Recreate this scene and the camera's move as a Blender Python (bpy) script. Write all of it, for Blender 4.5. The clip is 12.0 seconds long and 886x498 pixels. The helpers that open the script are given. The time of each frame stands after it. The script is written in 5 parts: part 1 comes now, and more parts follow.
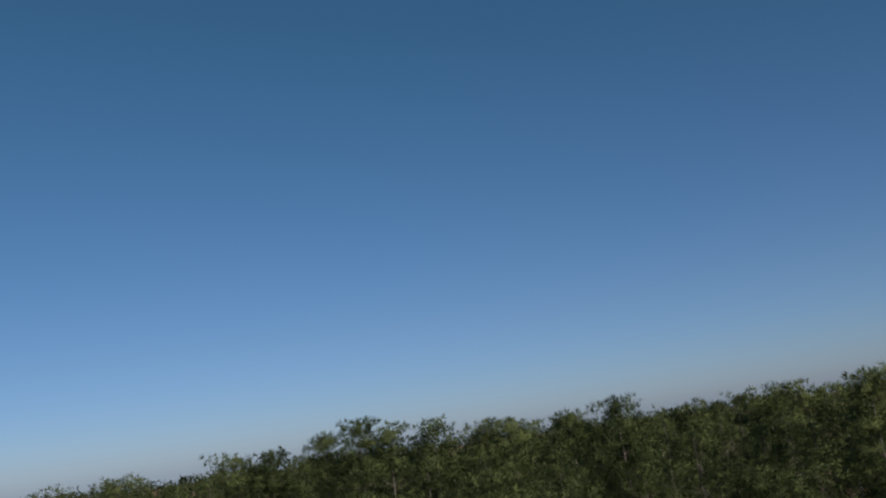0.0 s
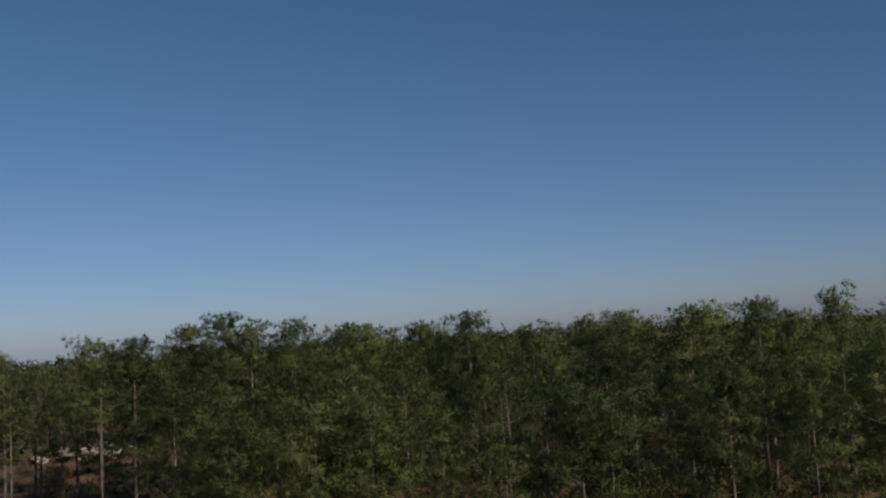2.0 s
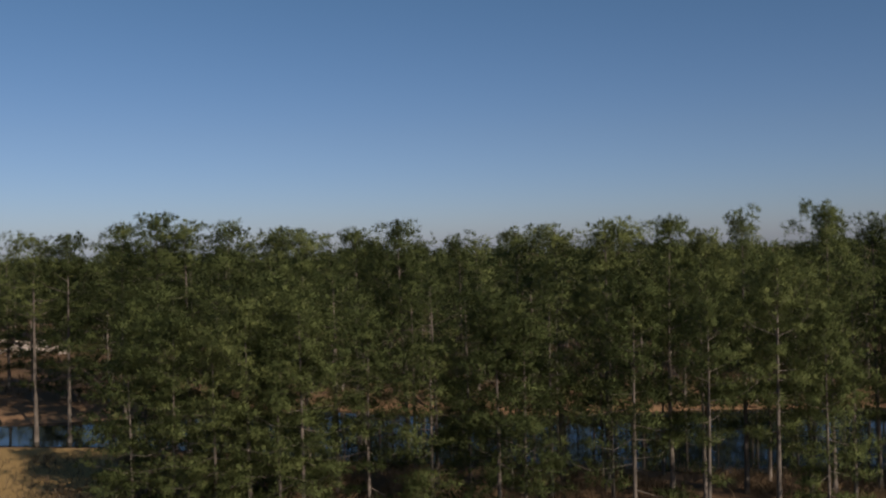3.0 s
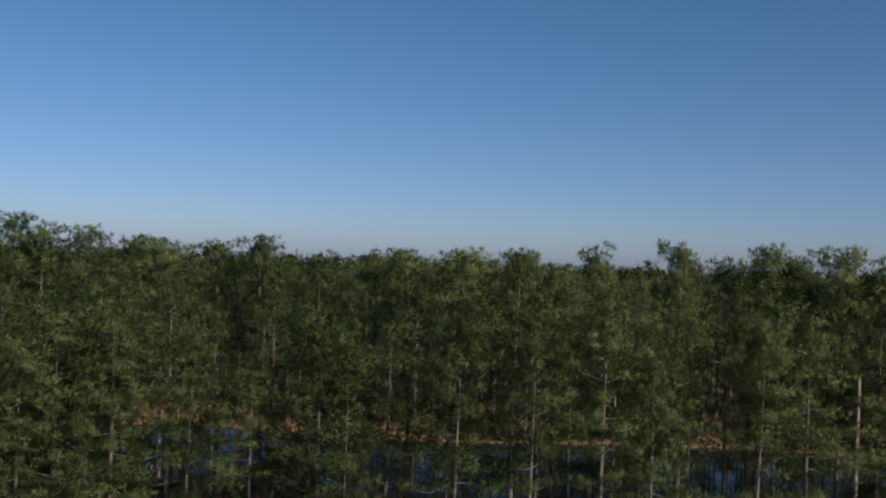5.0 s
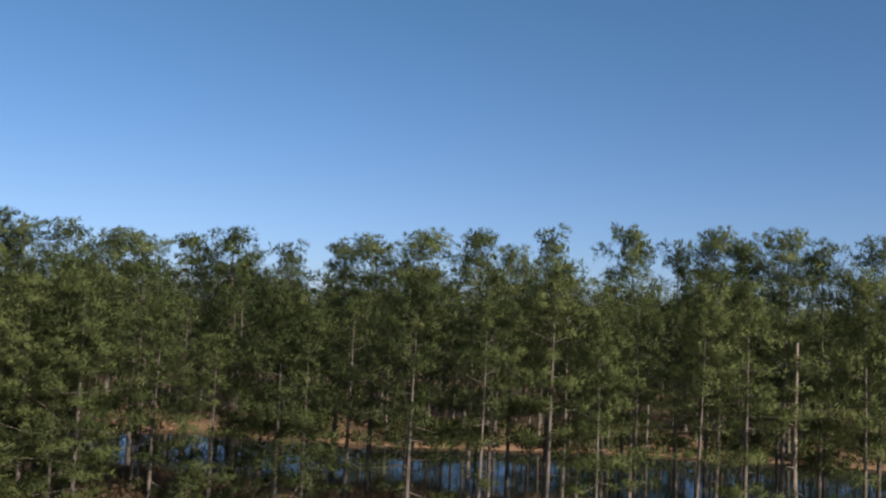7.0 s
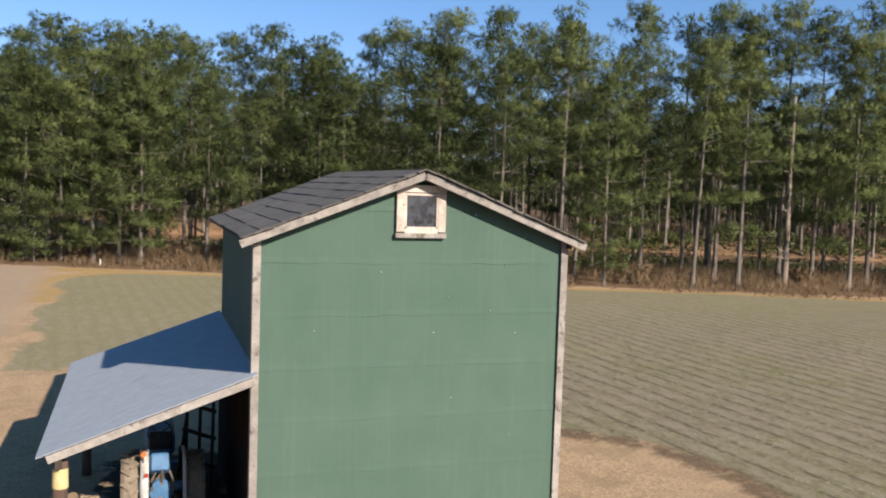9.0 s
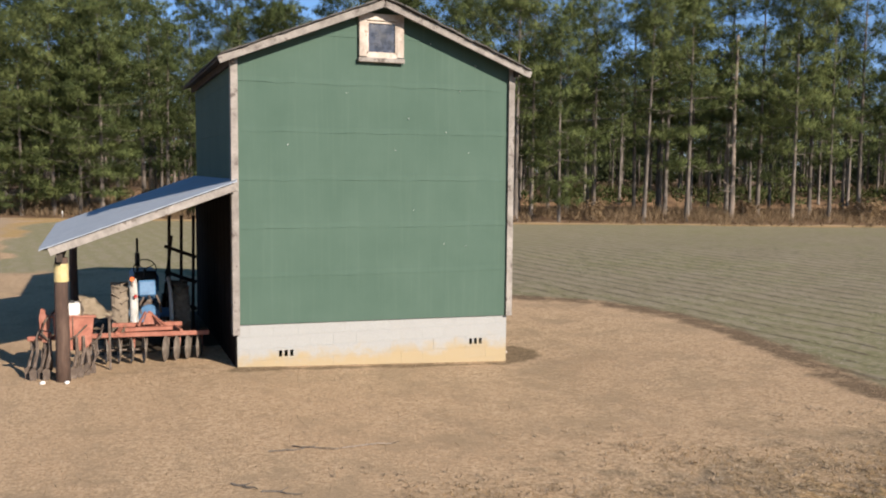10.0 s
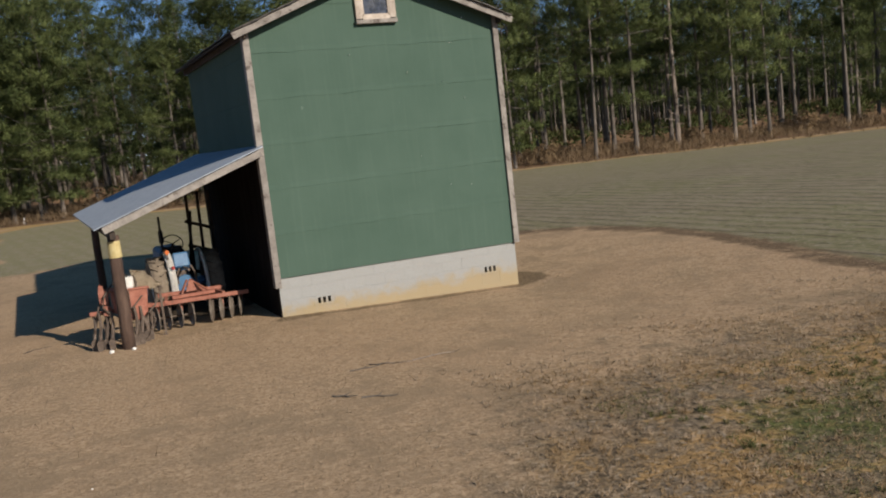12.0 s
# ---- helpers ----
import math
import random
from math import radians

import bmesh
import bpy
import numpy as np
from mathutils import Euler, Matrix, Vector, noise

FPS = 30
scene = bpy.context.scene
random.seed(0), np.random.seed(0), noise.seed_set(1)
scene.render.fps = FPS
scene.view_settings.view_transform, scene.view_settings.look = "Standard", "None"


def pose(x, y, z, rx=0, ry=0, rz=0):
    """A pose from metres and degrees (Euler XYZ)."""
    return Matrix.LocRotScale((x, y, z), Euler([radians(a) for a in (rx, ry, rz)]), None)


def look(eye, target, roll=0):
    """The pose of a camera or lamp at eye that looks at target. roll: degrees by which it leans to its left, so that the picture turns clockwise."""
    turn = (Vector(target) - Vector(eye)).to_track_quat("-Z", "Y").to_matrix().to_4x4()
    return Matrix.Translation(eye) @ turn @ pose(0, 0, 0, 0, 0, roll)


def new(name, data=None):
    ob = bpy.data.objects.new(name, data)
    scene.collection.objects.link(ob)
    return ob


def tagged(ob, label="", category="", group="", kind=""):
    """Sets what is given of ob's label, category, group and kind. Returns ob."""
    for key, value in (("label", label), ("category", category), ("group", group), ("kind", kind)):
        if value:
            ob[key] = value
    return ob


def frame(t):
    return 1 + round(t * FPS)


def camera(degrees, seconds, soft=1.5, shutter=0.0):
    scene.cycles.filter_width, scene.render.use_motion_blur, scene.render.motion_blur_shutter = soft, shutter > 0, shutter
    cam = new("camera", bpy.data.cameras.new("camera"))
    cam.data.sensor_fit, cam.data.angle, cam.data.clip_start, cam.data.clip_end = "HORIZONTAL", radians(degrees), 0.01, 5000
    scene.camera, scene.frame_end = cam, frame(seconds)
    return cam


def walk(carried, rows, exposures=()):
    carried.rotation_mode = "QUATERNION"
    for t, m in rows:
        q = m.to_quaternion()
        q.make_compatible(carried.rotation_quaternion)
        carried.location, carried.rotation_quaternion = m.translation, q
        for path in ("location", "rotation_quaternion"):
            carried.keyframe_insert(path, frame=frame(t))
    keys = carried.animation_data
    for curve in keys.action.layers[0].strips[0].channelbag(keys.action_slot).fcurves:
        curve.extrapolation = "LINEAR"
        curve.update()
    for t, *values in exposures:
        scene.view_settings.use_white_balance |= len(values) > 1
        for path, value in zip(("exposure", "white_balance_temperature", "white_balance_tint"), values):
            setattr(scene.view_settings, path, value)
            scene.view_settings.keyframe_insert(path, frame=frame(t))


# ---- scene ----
cam = camera(52.0, 12.0, soft=2.0)
PATH = [
    (0, (-12.290, 0.428, 18.527), (-12.005, 2.366, 18.927), -8.0),
    (0.5, (-12.813, 0.016, 18.839), (-12.482, 1.978, 19.039), -7.5),
    (1, (-12.537, -0.765, 19.025), (-12.141, 1.186, 19.212), -6.0),
    (1.5, (-11.558, -1.557, 18.860), (-11.114, 0.383, 19.058), -4.6),
    (2, (-10.064, -2.288, 18.254), (-9.583, -0.355, 18.434), -3.5),
    (2.5, (-9.719, -3.339, 18.003), (-9.182, -1.414, 18.086), -2.4),
    (3, (-10.051, -4.840, 17.494), (-9.449, -2.932, 17.487), -1.3),
    (3.2, (-10.063, -5.325, 17.526), (-9.435, -3.426, 17.509), -0.7),
    (4.8, (-2.595, -4.728, 19.246), (-1.922, -2.846, 19.312), 1.6),
    (5, (-2.009, -4.914, 18.563), (-1.325, -3.034, 18.578), 2.0),
    (5.5, (-0.939, -5.526, 17.296), (-0.218, -3.660, 17.331), 2.5),
    (6, (0.157, -6.448, 16.279), (0.904, -4.596, 16.395), 2.6),
    (6.5, (0.664, -7.220, 14.823), (1.418, -5.375, 14.982), 2.7),
    (7, (-0.765, -7.995, 13.035), (-0.071, -6.126, 13.185), 2.6),
    (7.5, (-1.871, -9.378, 10.946), (-1.271, -7.473, 11.039), 2.6),
    (7.7, (-1.765, -9.905, 10.634), (-1.182, -7.992, 10.676), 2.4),
    (9.3, (-1.602, -13.926, 4.937), (-0.952, -12.04, 4.793), 1.3),
    (9.5, (-1.735, -14.238, 4.463), (-1.064, -12.357, 4.338), 0.9),
    (10, (-2.134, -14.999, 3.324), (-1.421, -13.139, 3.151), 0.5),
    (10.5, (-2.838, -15.922, 2.802), (-2.133, -14.083, 2.453), 1.8),
    (11, (-3.638, -16.512, 2.746), (-2.921, -14.681, 2.386), 2.7),
    (11.5, (-3.789, -16.353, 2.804), (-3.051, -14.523, 2.479), 0.1),
    (12, (-3.844, -15.944, 3.042), (-3.034, -14.133, 2.786), -6.4),
]
EXPOSURE = ((0, -0.15, 6300, 10), (0.5, -0.34, 6300, 10), (1.0, -0.38, 6300, 10), (1.5, -0.37, 6400, 12), (2.2, -0.28, 6750, 15), (3.0, -0.06, 7000, 17), (5.0, 0.06, 6250, 12), (5.5, 0.34, 6350, 13), (7.5, 0.66, 6550, 15), (9.3, 1.05, 6600, 14), (10.0, 0.95, 6600, 14), (11.0, 0.56, 6600, 13), (12.0, 0.27, 6600, 12))
walk(cam, [(t, look(eye, target, roll)) for t, eye, target, roll in PATH], EXPOSURE)


# ---- world, sun, exposure ----
SUN_EL, SUN_PLAN = radians(27.5), Vector((0.38, -0.925))
world = bpy.data.worlds.new("sky")
scene.world = world
world.use_nodes = True
wn = world.node_tree
sky = wn.nodes.new("ShaderNodeTexSky")
sky.sky_type = "NISHITA"
sky.sun_disc = False
sky.sun_elevation = SUN_EL
sky.sun_rotation = math.atan2(SUN_PLAN.x, SUN_PLAN.y)
sky.altitude, sky.air_density, sky.dust_density, sky.ozone_density = 2000, 1.2, 2.2, 7.0
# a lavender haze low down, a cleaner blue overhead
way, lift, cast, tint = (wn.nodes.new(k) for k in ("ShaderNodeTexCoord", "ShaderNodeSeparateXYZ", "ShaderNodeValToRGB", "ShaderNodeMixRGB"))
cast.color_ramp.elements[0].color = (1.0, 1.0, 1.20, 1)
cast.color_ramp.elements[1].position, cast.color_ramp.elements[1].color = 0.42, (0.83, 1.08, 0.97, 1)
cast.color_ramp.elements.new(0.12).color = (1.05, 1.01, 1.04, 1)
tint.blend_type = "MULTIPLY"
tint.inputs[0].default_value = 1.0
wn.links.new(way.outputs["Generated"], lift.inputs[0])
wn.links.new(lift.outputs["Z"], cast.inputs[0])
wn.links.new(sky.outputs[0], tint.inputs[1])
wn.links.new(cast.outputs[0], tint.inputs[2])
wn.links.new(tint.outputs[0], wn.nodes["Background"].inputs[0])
wn.nodes["Background"].inputs[1].default_value = 0.070
sun_data = bpy.data.lights.new("sun", "SUN")
sun_data.energy, sun_data.angle, sun_data.color = 5.0, radians(0.5), (1.0, 0.9, 0.76)
sun = new("sun", sun_data)
to_sun = Vector((SUN_PLAN.x * math.cos(SUN_EL), SUN_PLAN.y * math.cos(SUN_EL), math.sin(SUN_EL)))
sun.matrix_world = look(to_sun * 100, (0, 0, 0))


# ---- materials ----
def shader(name):
    m = bpy.data.materials.new(name)
    m.use_nodes = True
    return m, m.node_tree.nodes, m.node_tree.links, m.node_tree.nodes["Principled BSDF"]


def coords(n, l, kind="Object", scale=(1, 1, 1)):
    t, mp = n.new("ShaderNodeTexCoord"), n.new("ShaderNodeMapping")
    mp.inputs["Scale"].default_value = scale
    l.new(t.outputs[kind], mp.inputs[0])
    return mp.outputs[0]


def grain(n, l, at, scale, detail=4, rough=0.6):
    t = n.new("ShaderNodeTexNoise")
    t.inputs["Scale"].default_value, t.inputs["Detail"].default_value, t.inputs["Roughness"].default_value = scale, detail, rough
    l.new(at, t.inputs["Vector"])
    return t.outputs["Fac"]


def ramp(n, l, fac, stops):
    r = n.new("ShaderNodeValToRGB")
    while len(r.color_ramp.elements) < len(stops):
        r.color_ramp.elements.new(0.5)
    for e, (p, c) in zip(r.color_ramp.elements, stops):
        e.position, e.color = p, (*c, 1) if len(c) == 3 else c
    l.new(fac, r.inputs[0])
    return r.outputs[0]


def steps(n, l, fac, lo, hi):
    """0 below lo, 1 above hi."""
    r = n.new("ShaderNodeMapRange")
    r.interpolation_type = "SMOOTHSTEP"
    r.inputs[1].default_value, r.inputs[2].default_value = lo, hi
    l.new(fac, r.inputs[0])
    return r.outputs[0]


def mix(n, l, fac, a, b, blend="MIX"):
    m = n.new("ShaderNodeMix")
    m.data_type, m.blend_type = "RGBA", blend
    for sock, v in ((m.inputs[0], fac), (m.inputs[6], a), (m.inputs[7], b)):
        if isinstance(v, (int, float)):
            sock.default_value = v
        elif isinstance(v, tuple):
            sock.default_value = (*v, 1)
        else:
            l.new(v, sock)
    return m.outputs[2]


def calc(n, l, op, a, b):
    m = n.new("ShaderNodeMath")
    m.operation = op
    for sock, v in ((m.inputs[0], a), (m.inputs[1], b)):
        if isinstance(v, (int, float)):
            sock.default_value = v
        else:
            l.new(v, sock)
    return m.outputs[0]


def relief(n, l, bsdf, height, strength, distance):
    b = n.new("ShaderNodeBump")
    b.inputs["Strength"].default_value, b.inputs["Distance"].default_value = strength, distance
    l.new(height, b.inputs["Height"])
    l.new(b.outputs[0], bsdf.inputs["Normal"])


def surface(name, dark, mid, light, scale=6.0, fine=40.0, rough=0.8, metal=0.0, bump=0.3, depth=0.01, stretch=(1, 1, 1), vary=0.25, wear=None, wear_at=0.62):
    """Two scales of colour variation, relief, a change of tone from piece to piece and patches of wear."""
    m, n, l, p = shader(name)
    at = coords(n, l, "Object", stretch)
    big, small = grain(n, l, at, scale, 5), grain(n, l, at, fine, 6, 0.7)
    both = calc(n, l, "ADD", calc(n, l, "MULTIPLY", big, 0.6), calc(n, l, "MULTIPLY", small, 0.4))
    c = ramp(n, l, both, ((0.32, dark), (0.5, mid), (0.68, light)))
    if wear:
        c = mix(n, l, steps(n, l, grain(n, l, at, scale * 0.7, 8, 0.75), wear_at, wear_at + 0.07), c, wear)
    info = n.new("ShaderNodeObjectInfo")
    tone = calc(n, l, "ADD", calc(n, l, "MULTIPLY", info.outputs["Random"], vary), 1 - vary / 2)
    grey = n.new("ShaderNodeCombineColor")
    for k in range(3):
        l.new(tone, grey.inputs[k])
    c = mix(n, l, 1.0, c, grey.outputs[0], "MULTIPLY")
    l.new(c, p.inputs["Base Color"])
    p.inputs["Metallic"].default_value = metal
    l.new(calc(n, l, "ADD", calc(n, l, "MULTIPLY", small, 0.3), rough - 0.15), p.inputs["Roughness"])
    if bump:
        relief(n, l, p, both, bump, depth)
    return m


def needles(name, dark, mid, light):
    m, n, l, p = shader(name)
    geo, info = n.new("ShaderNodeNewGeometry"), n.new("ShaderNodeObjectInfo")
    tree = calc(n, l, "MULTIPLY", info.outputs["Random"], 0.45)
    bough = calc(n, l, "MULTIPLY", calc(n, l, "SUBTRACT", grain(n, l, coords(n, l), 1.5, 2), 0.32), 0.75)
    f = calc(n, l, "ADD", calc(n, l, "MULTIPLY", geo.outputs["Random Per Island"], 0.28), calc(n, l, "ADD", tree, bough))
    c = ramp(n, l, f, ((0.0, dark), (0.5, mid), (1.0, light)))
    patch = grain(n, l, coords(n, l), 0.8, 3)
    c = mix(n, l, steps(n, l, patch, 0.55, 0.75), c, light)
    l.new(c, p.inputs["Base Color"])
    p.inputs["Roughness"].default_value = 0.75
    p.inputs["Specular IOR Level"].default_value = 0.15
    t, mx = n.new("ShaderNodeBsdfTranslucent"), n.new("ShaderNodeMixShader")
    l.new(c, t.inputs[0])
    mx.inputs[0].default_value = 0.3
    l.new(p.outputs[0], mx.inputs[1])
    l.new(t.outputs[0], mx.inputs[2])
    l.new(mx.outputs[0], n["Material Output"].inputs[0])
    return m


def ground_material():
    m, n, l, p = shader("ground")
    at = coords(n, l)

    def attr(name):
        a = n.new("ShaderNodeAttribute")
        a.attribute_name = name
        return a.outputs["Fac"]

    huge, big, med, fine, clump, blade = (grain(n, l, at, s, d, r) for s, d, r in ((0.12, 4, 0.6), (0.55, 5, 0.65), (2.2, 6, 0.7), (11, 6, 0.75), (24, 3, 0.6), (55, 4, 0.8)))
    wob = calc(n, l, "MULTIPLY", calc(n, l, "SUBTRACT", calc(n, l, "ADD", big, med), 1.0), 0.9)

    calm = calc(n, l, "MULTIPLY", wob, 0.5)

    def mask(name, lo=0.4, hi=0.6):
        return steps(n, l, calc(n, l, "ADD", attr(name), calm if name in ("field", "gold", "track", "mud") else wob), lo, hi)

    tuft = calc(n, l, "ADD", calc(n, l, "MULTIPLY", fine, 0.40), calc(n, l, "ADD", calc(n, l, "MULTIPLY", clump, 0.35), calc(n, l, "MULTIPLY", blade, 0.25)))
    # dead mown grass
    yard = ramp(n, l, tuft, ((0.38, (0.150, 0.103, 0.060)), (0.5, (0.340, 0.239, 0.149)), (0.62, (0.515, 0.388, 0.257))))
    yard = mix(n, l, steps(n, l, big, 0.46, 0.64), yard, mix(n, l, 0.5, yard, (0.195, 0.148, 0.095)))
    yard = mix(n, l, calc(n, l, "MULTIPLY", steps(n, l, med, 0.52, 0.66), 0.30), yard, (0.215, 0.156, 0.100))
    yard = mix(n, l, steps(n, l, huge, 0.45, 0.7), yard, mix(n, l, 0.4, yard, (0.335, 0.223, 0.136)))
    # sparse winter crop with drill rows
    turn = n.new("ShaderNodeMapping")
    turn.inputs["Rotation"].default_value = (0, 0, radians(-5))
    l.new(at, turn.inputs[0])
    rows = n.new("ShaderNodeTexWave")
    rows.wave_type, rows.bands_direction = "BANDS", "X"
    rows.inputs["Scale"].default_value, rows.inputs["Distortion"].default_value = 0.42, 1.1
    rows.inputs["Detail"].default_value, rows.inputs["Detail Scale"].default_value = 5.0, 1.6
    l.new(turn.outputs[0], rows.inputs["Vector"])
    # tufts drawn out along the rows
    drawn = n.new("ShaderNodeMapping")
    drawn.inputs["Scale"].default_value = (1, 0.42, 1)
    l.new(turn.outputs[0], drawn.inputs[0])
    along, speck = grain(n, l, drawn.outputs[0], 2.4, 6, 0.7), grain(n, l, drawn.outputs[0], 9, 5, 0.75)
    crop = ramp(n, l, calc(n, l, "ADD", calc(n, l, "MULTIPLY", speck, 0.55), calc(n, l, "MULTIPLY", blade, 0.45)), ((0.36, (0.078, 0.069, 0.044)), (0.5, (0.160, 0.140, 0.092)), (0.64, (0.250, 0.217, 0.155))))
    green = ramp(n, l, speck, ((0.3, (0.085, 0.088, 0.042)), (0.7, (0.205, 0.190, 0.105))))
    crop = mix(n, l, calc(n, l, "MULTIPLY", steps(n, l, calc(n, l, "ADD", huge, calc(n, l, "MULTIPLY", big, 0.6)), 0.7, 0.95), 0.75), crop, green)
    line = calc(n, l, "MULTIPLY", steps(n, l, rows.outputs["Fac"], 0.82, 0.96), steps(n, l, along, 0.45, 0.56))
    crop = mix(n, l, calc(n, l, "SUBTRACT", 1.0, attr("drilled")), crop, mix(n, l, 0.6, crop, (0.215, 0.202, 0.115)))
    crop = mix(n, l, calc(n, l, "MULTIPLY", calc(n, l, "MULTIPLY", line, attr("drilled")), steps(n, l, huge, 0.2, 0.42)), crop, (0.050, 0.042, 0.026))
    trash = steps(n, l, calc(n, l, "ADD", calc(n, l, "MULTIPLY", rows.outputs["Fac"], -0.08), along), 0.42, 0.55)
    crop = mix(n, l, calc(n, l, "MULTIPLY", trash, 0.5), crop, (0.235, 0.203, 0.152))
    crop = mix(n, l, calc(n, l, "MULTIPLY", calc(n, l, "MULTIPLY", steps(n, l, fine, 0.55, 0.64), steps(n, l, big, 0.42, 0.6)), attr("drilled")), crop, (0.330, 0.300, 0.255))
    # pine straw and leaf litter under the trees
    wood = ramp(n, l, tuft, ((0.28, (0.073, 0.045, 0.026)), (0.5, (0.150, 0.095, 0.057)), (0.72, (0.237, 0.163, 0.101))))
    # weeds: brown stalks with gold and grey drifts, dark specks, and green low down
    drift, ash, fleck = grain(n, l, at, 2.3, 6, 0.72), grain(n, l, drawn.outputs[0], 1.9, 6, 0.7), grain(n, l, at, 16, 4, 0.7)
    patch = calc(n, l, "SUBTRACT", grain(n, l, at, 0.75, 6, 0.68), 0.5)
    weed = ramp(n, l, tuft, ((0.39, (0.062, 0.046, 0.030)), (0.5, (0.185, 0.134, 0.084)), (0.61, (0.335, 0.258, 0.165))))
    weed = mix(n, l, calc(n, l, "MULTIPLY", steps(n, l, calc(n, l, "SUBTRACT", ash, calc(n, l, "MULTIPLY", patch, 0.5)), 0.52, 0.66), 0.5), weed, ramp(n, l, blade, ((0.3, (0.086, 0.073, 0.062)), (0.7, (0.250, 0.212, 0.172)))))
    weed = mix(n, l, calc(n, l, "MULTIPLY", steps(n, l, calc(n, l, "ADD", drift, calc(n, l, "MULTIPLY", patch, 0.9)), 0.50, 0.55), calc(n, l, "MULTIPLY", steps(n, l, attr("weed"), 0.55, 1.0), 0.85)), weed, ramp(n, l, tuft, ((0.40, (0.140, 0.082, 0.030)), (0.60, (0.475, 0.300, 0.125)))))
    weed = mix(n, l, calc(n, l, "MULTIPLY", steps(n, l, calc(n, l, "SUBTRACT", fleck, calc(n, l, "MULTIPLY", patch, 0.5)), 0.54, 0.60), 0.6), weed, (0.055, 0.043, 0.029))
    weed = mix(n, l, calc(n, l, "MULTIPLY", steps(n, l, blade, 0.56, 0.63), 0.6), weed, (0.42, 0.33, 0.215))
    hollow, tuss = grain(n, l, at, 6.5, 5, 0.7), grain(n, l, at, 9.0, 4, 0.68)
    weed = mix(n, l, calc(n, l, "MULTIPLY", steps(n, l, hollow, 0.52, 0.60), 0.65), weed, ramp(n, l, blade, ((0.35, (0.040, 0.034, 0.025)), (0.65, (0.125, 0.098, 0.068)))))
    weed = mix(n, l, calc(n, l, "MULTIPLY", steps(n, l, tuss, 0.57, 0.64), 0.7), weed, ramp(n, l, blade, ((0.35, (0.225, 0.180, 0.130)), (0.65, (0.480, 0.400, 0.300)))))
    lush = ramp(n, l, tuft, ((0.40, (0.060, 0.055, 0.030)), (0.5, (0.120, 0.104, 0.060)), (0.60, (0.235, 0.192, 0.122))))
    lush = mix(n, l, calc(n, l, "MULTIPLY", steps(n, l, calc(n, l, "ADD", drift, calc(n, l, "MULTIPLY", patch, 1.1)), 0.39, 0.45), 0.85), lush, ramp(n, l, tuft, ((0.40, (0.022, 0.034, 0.010)), (0.60, (0.120, 0.148, 0.046)))))
    yard = mix(n, l, calc(n, l, "MULTIPLY", steps(n, l, ash, 0.52, 0.68), 0.35), yard, (0.205, 0.150, 0.100))
    yard = mix(n, l, calc(n, l, "MULTIPLY", steps(n, l, fleck, 0.63, 0.72), 0.16), yard, (0.103, 0.076, 0.052))
    lush = mix(n, l, calc(n, l, "MULTIPLY", steps(n, l, hollow, 0.52, 0.60), 0.7), lush, (0.042, 0.036, 0.024))
    lush = mix(n, l, calc(n, l, "MULTIPLY", steps(n, l, tuss, 0.58, 0.65), 0.6), lush, (0.330, 0.275, 0.190))
    gold = ramp(n, l, tuft, ((0.3, (0.215, 0.138, 0.056)), (0.7, (0.400, 0.280, 0.125))))
    sand = ramp(n, l, tuft, ((0.3, (0.215, 0.162, 0.114)), (0.7, (0.365, 0.285, 0.208))))
    shore = ramp(n, l, tuft, ((0.3, (0.150, 0.090, 0.050)), (0.7, (0.270, 0.170, 0.102))))
    soil = ramp(n, l, tuft, ((0.40, (0.048, 0.034, 0.022)), (0.60, (0.200, 0.142, 0.090))))
    # deep shade under the lean-to, painted as a dark ground colour
    floor_shade = ramp(n, l, tuft, ((0.38, (0.024, 0.019, 0.014)), (0.62, (0.070, 0.054, 0.038))))
    mud = ramp(n, l, tuft, ((0.40, (0.085, 0.061, 0.036)), (0.60, (0.215, 0.156, 0.096))))
    yard = mix(n, l, calc(n, l, "MULTIPLY", steps(n, l, blade, 0.56, 0.66), 0.55), yard, (0.43, 0.335, 0.235))
    yard = mix(n, l, calc(n, l, "MULTIPLY", steps(n, l, calc(n, l, "SUBTRACT", 1.0, blade), 0.57, 0.66), 0.14), yard, (0.11, 0.075, 0.048))
    dull = mix(n, l, calc(n, l, "MULTIPLY", steps(n, l, med, 0.25, 0.65), 0.5), yard, (0.232, 0.172, 0.112))
    c = yard
    for name, layer in (("field", crop), ("soil", soil), ("gold", gold), ("track", sand), ("dull", dull), ("weed", weed), ("lush", lush), ("wood", wood), ("bank", shore), ("mud", mud), ("shed_shade", floor_shade)):
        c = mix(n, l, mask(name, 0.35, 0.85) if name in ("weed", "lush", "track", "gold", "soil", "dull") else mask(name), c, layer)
    l.new(c, p.inputs["Base Color"])
    p.inputs["Roughness"].default_value = 0.95
    p.inputs["Specular IOR Level"].default_value = 0.1
    h = calc(n, l, "ADD", tuft, calc(n, l, "MULTIPLY", calc(n, l, "MULTIPLY", rows.outputs["Fac"], calc(n, l, "MULTIPLY", attr("field"), attr("drilled"))), 0.4))
    relief(n, l, p, h, 0.5, 0.035)
    return m


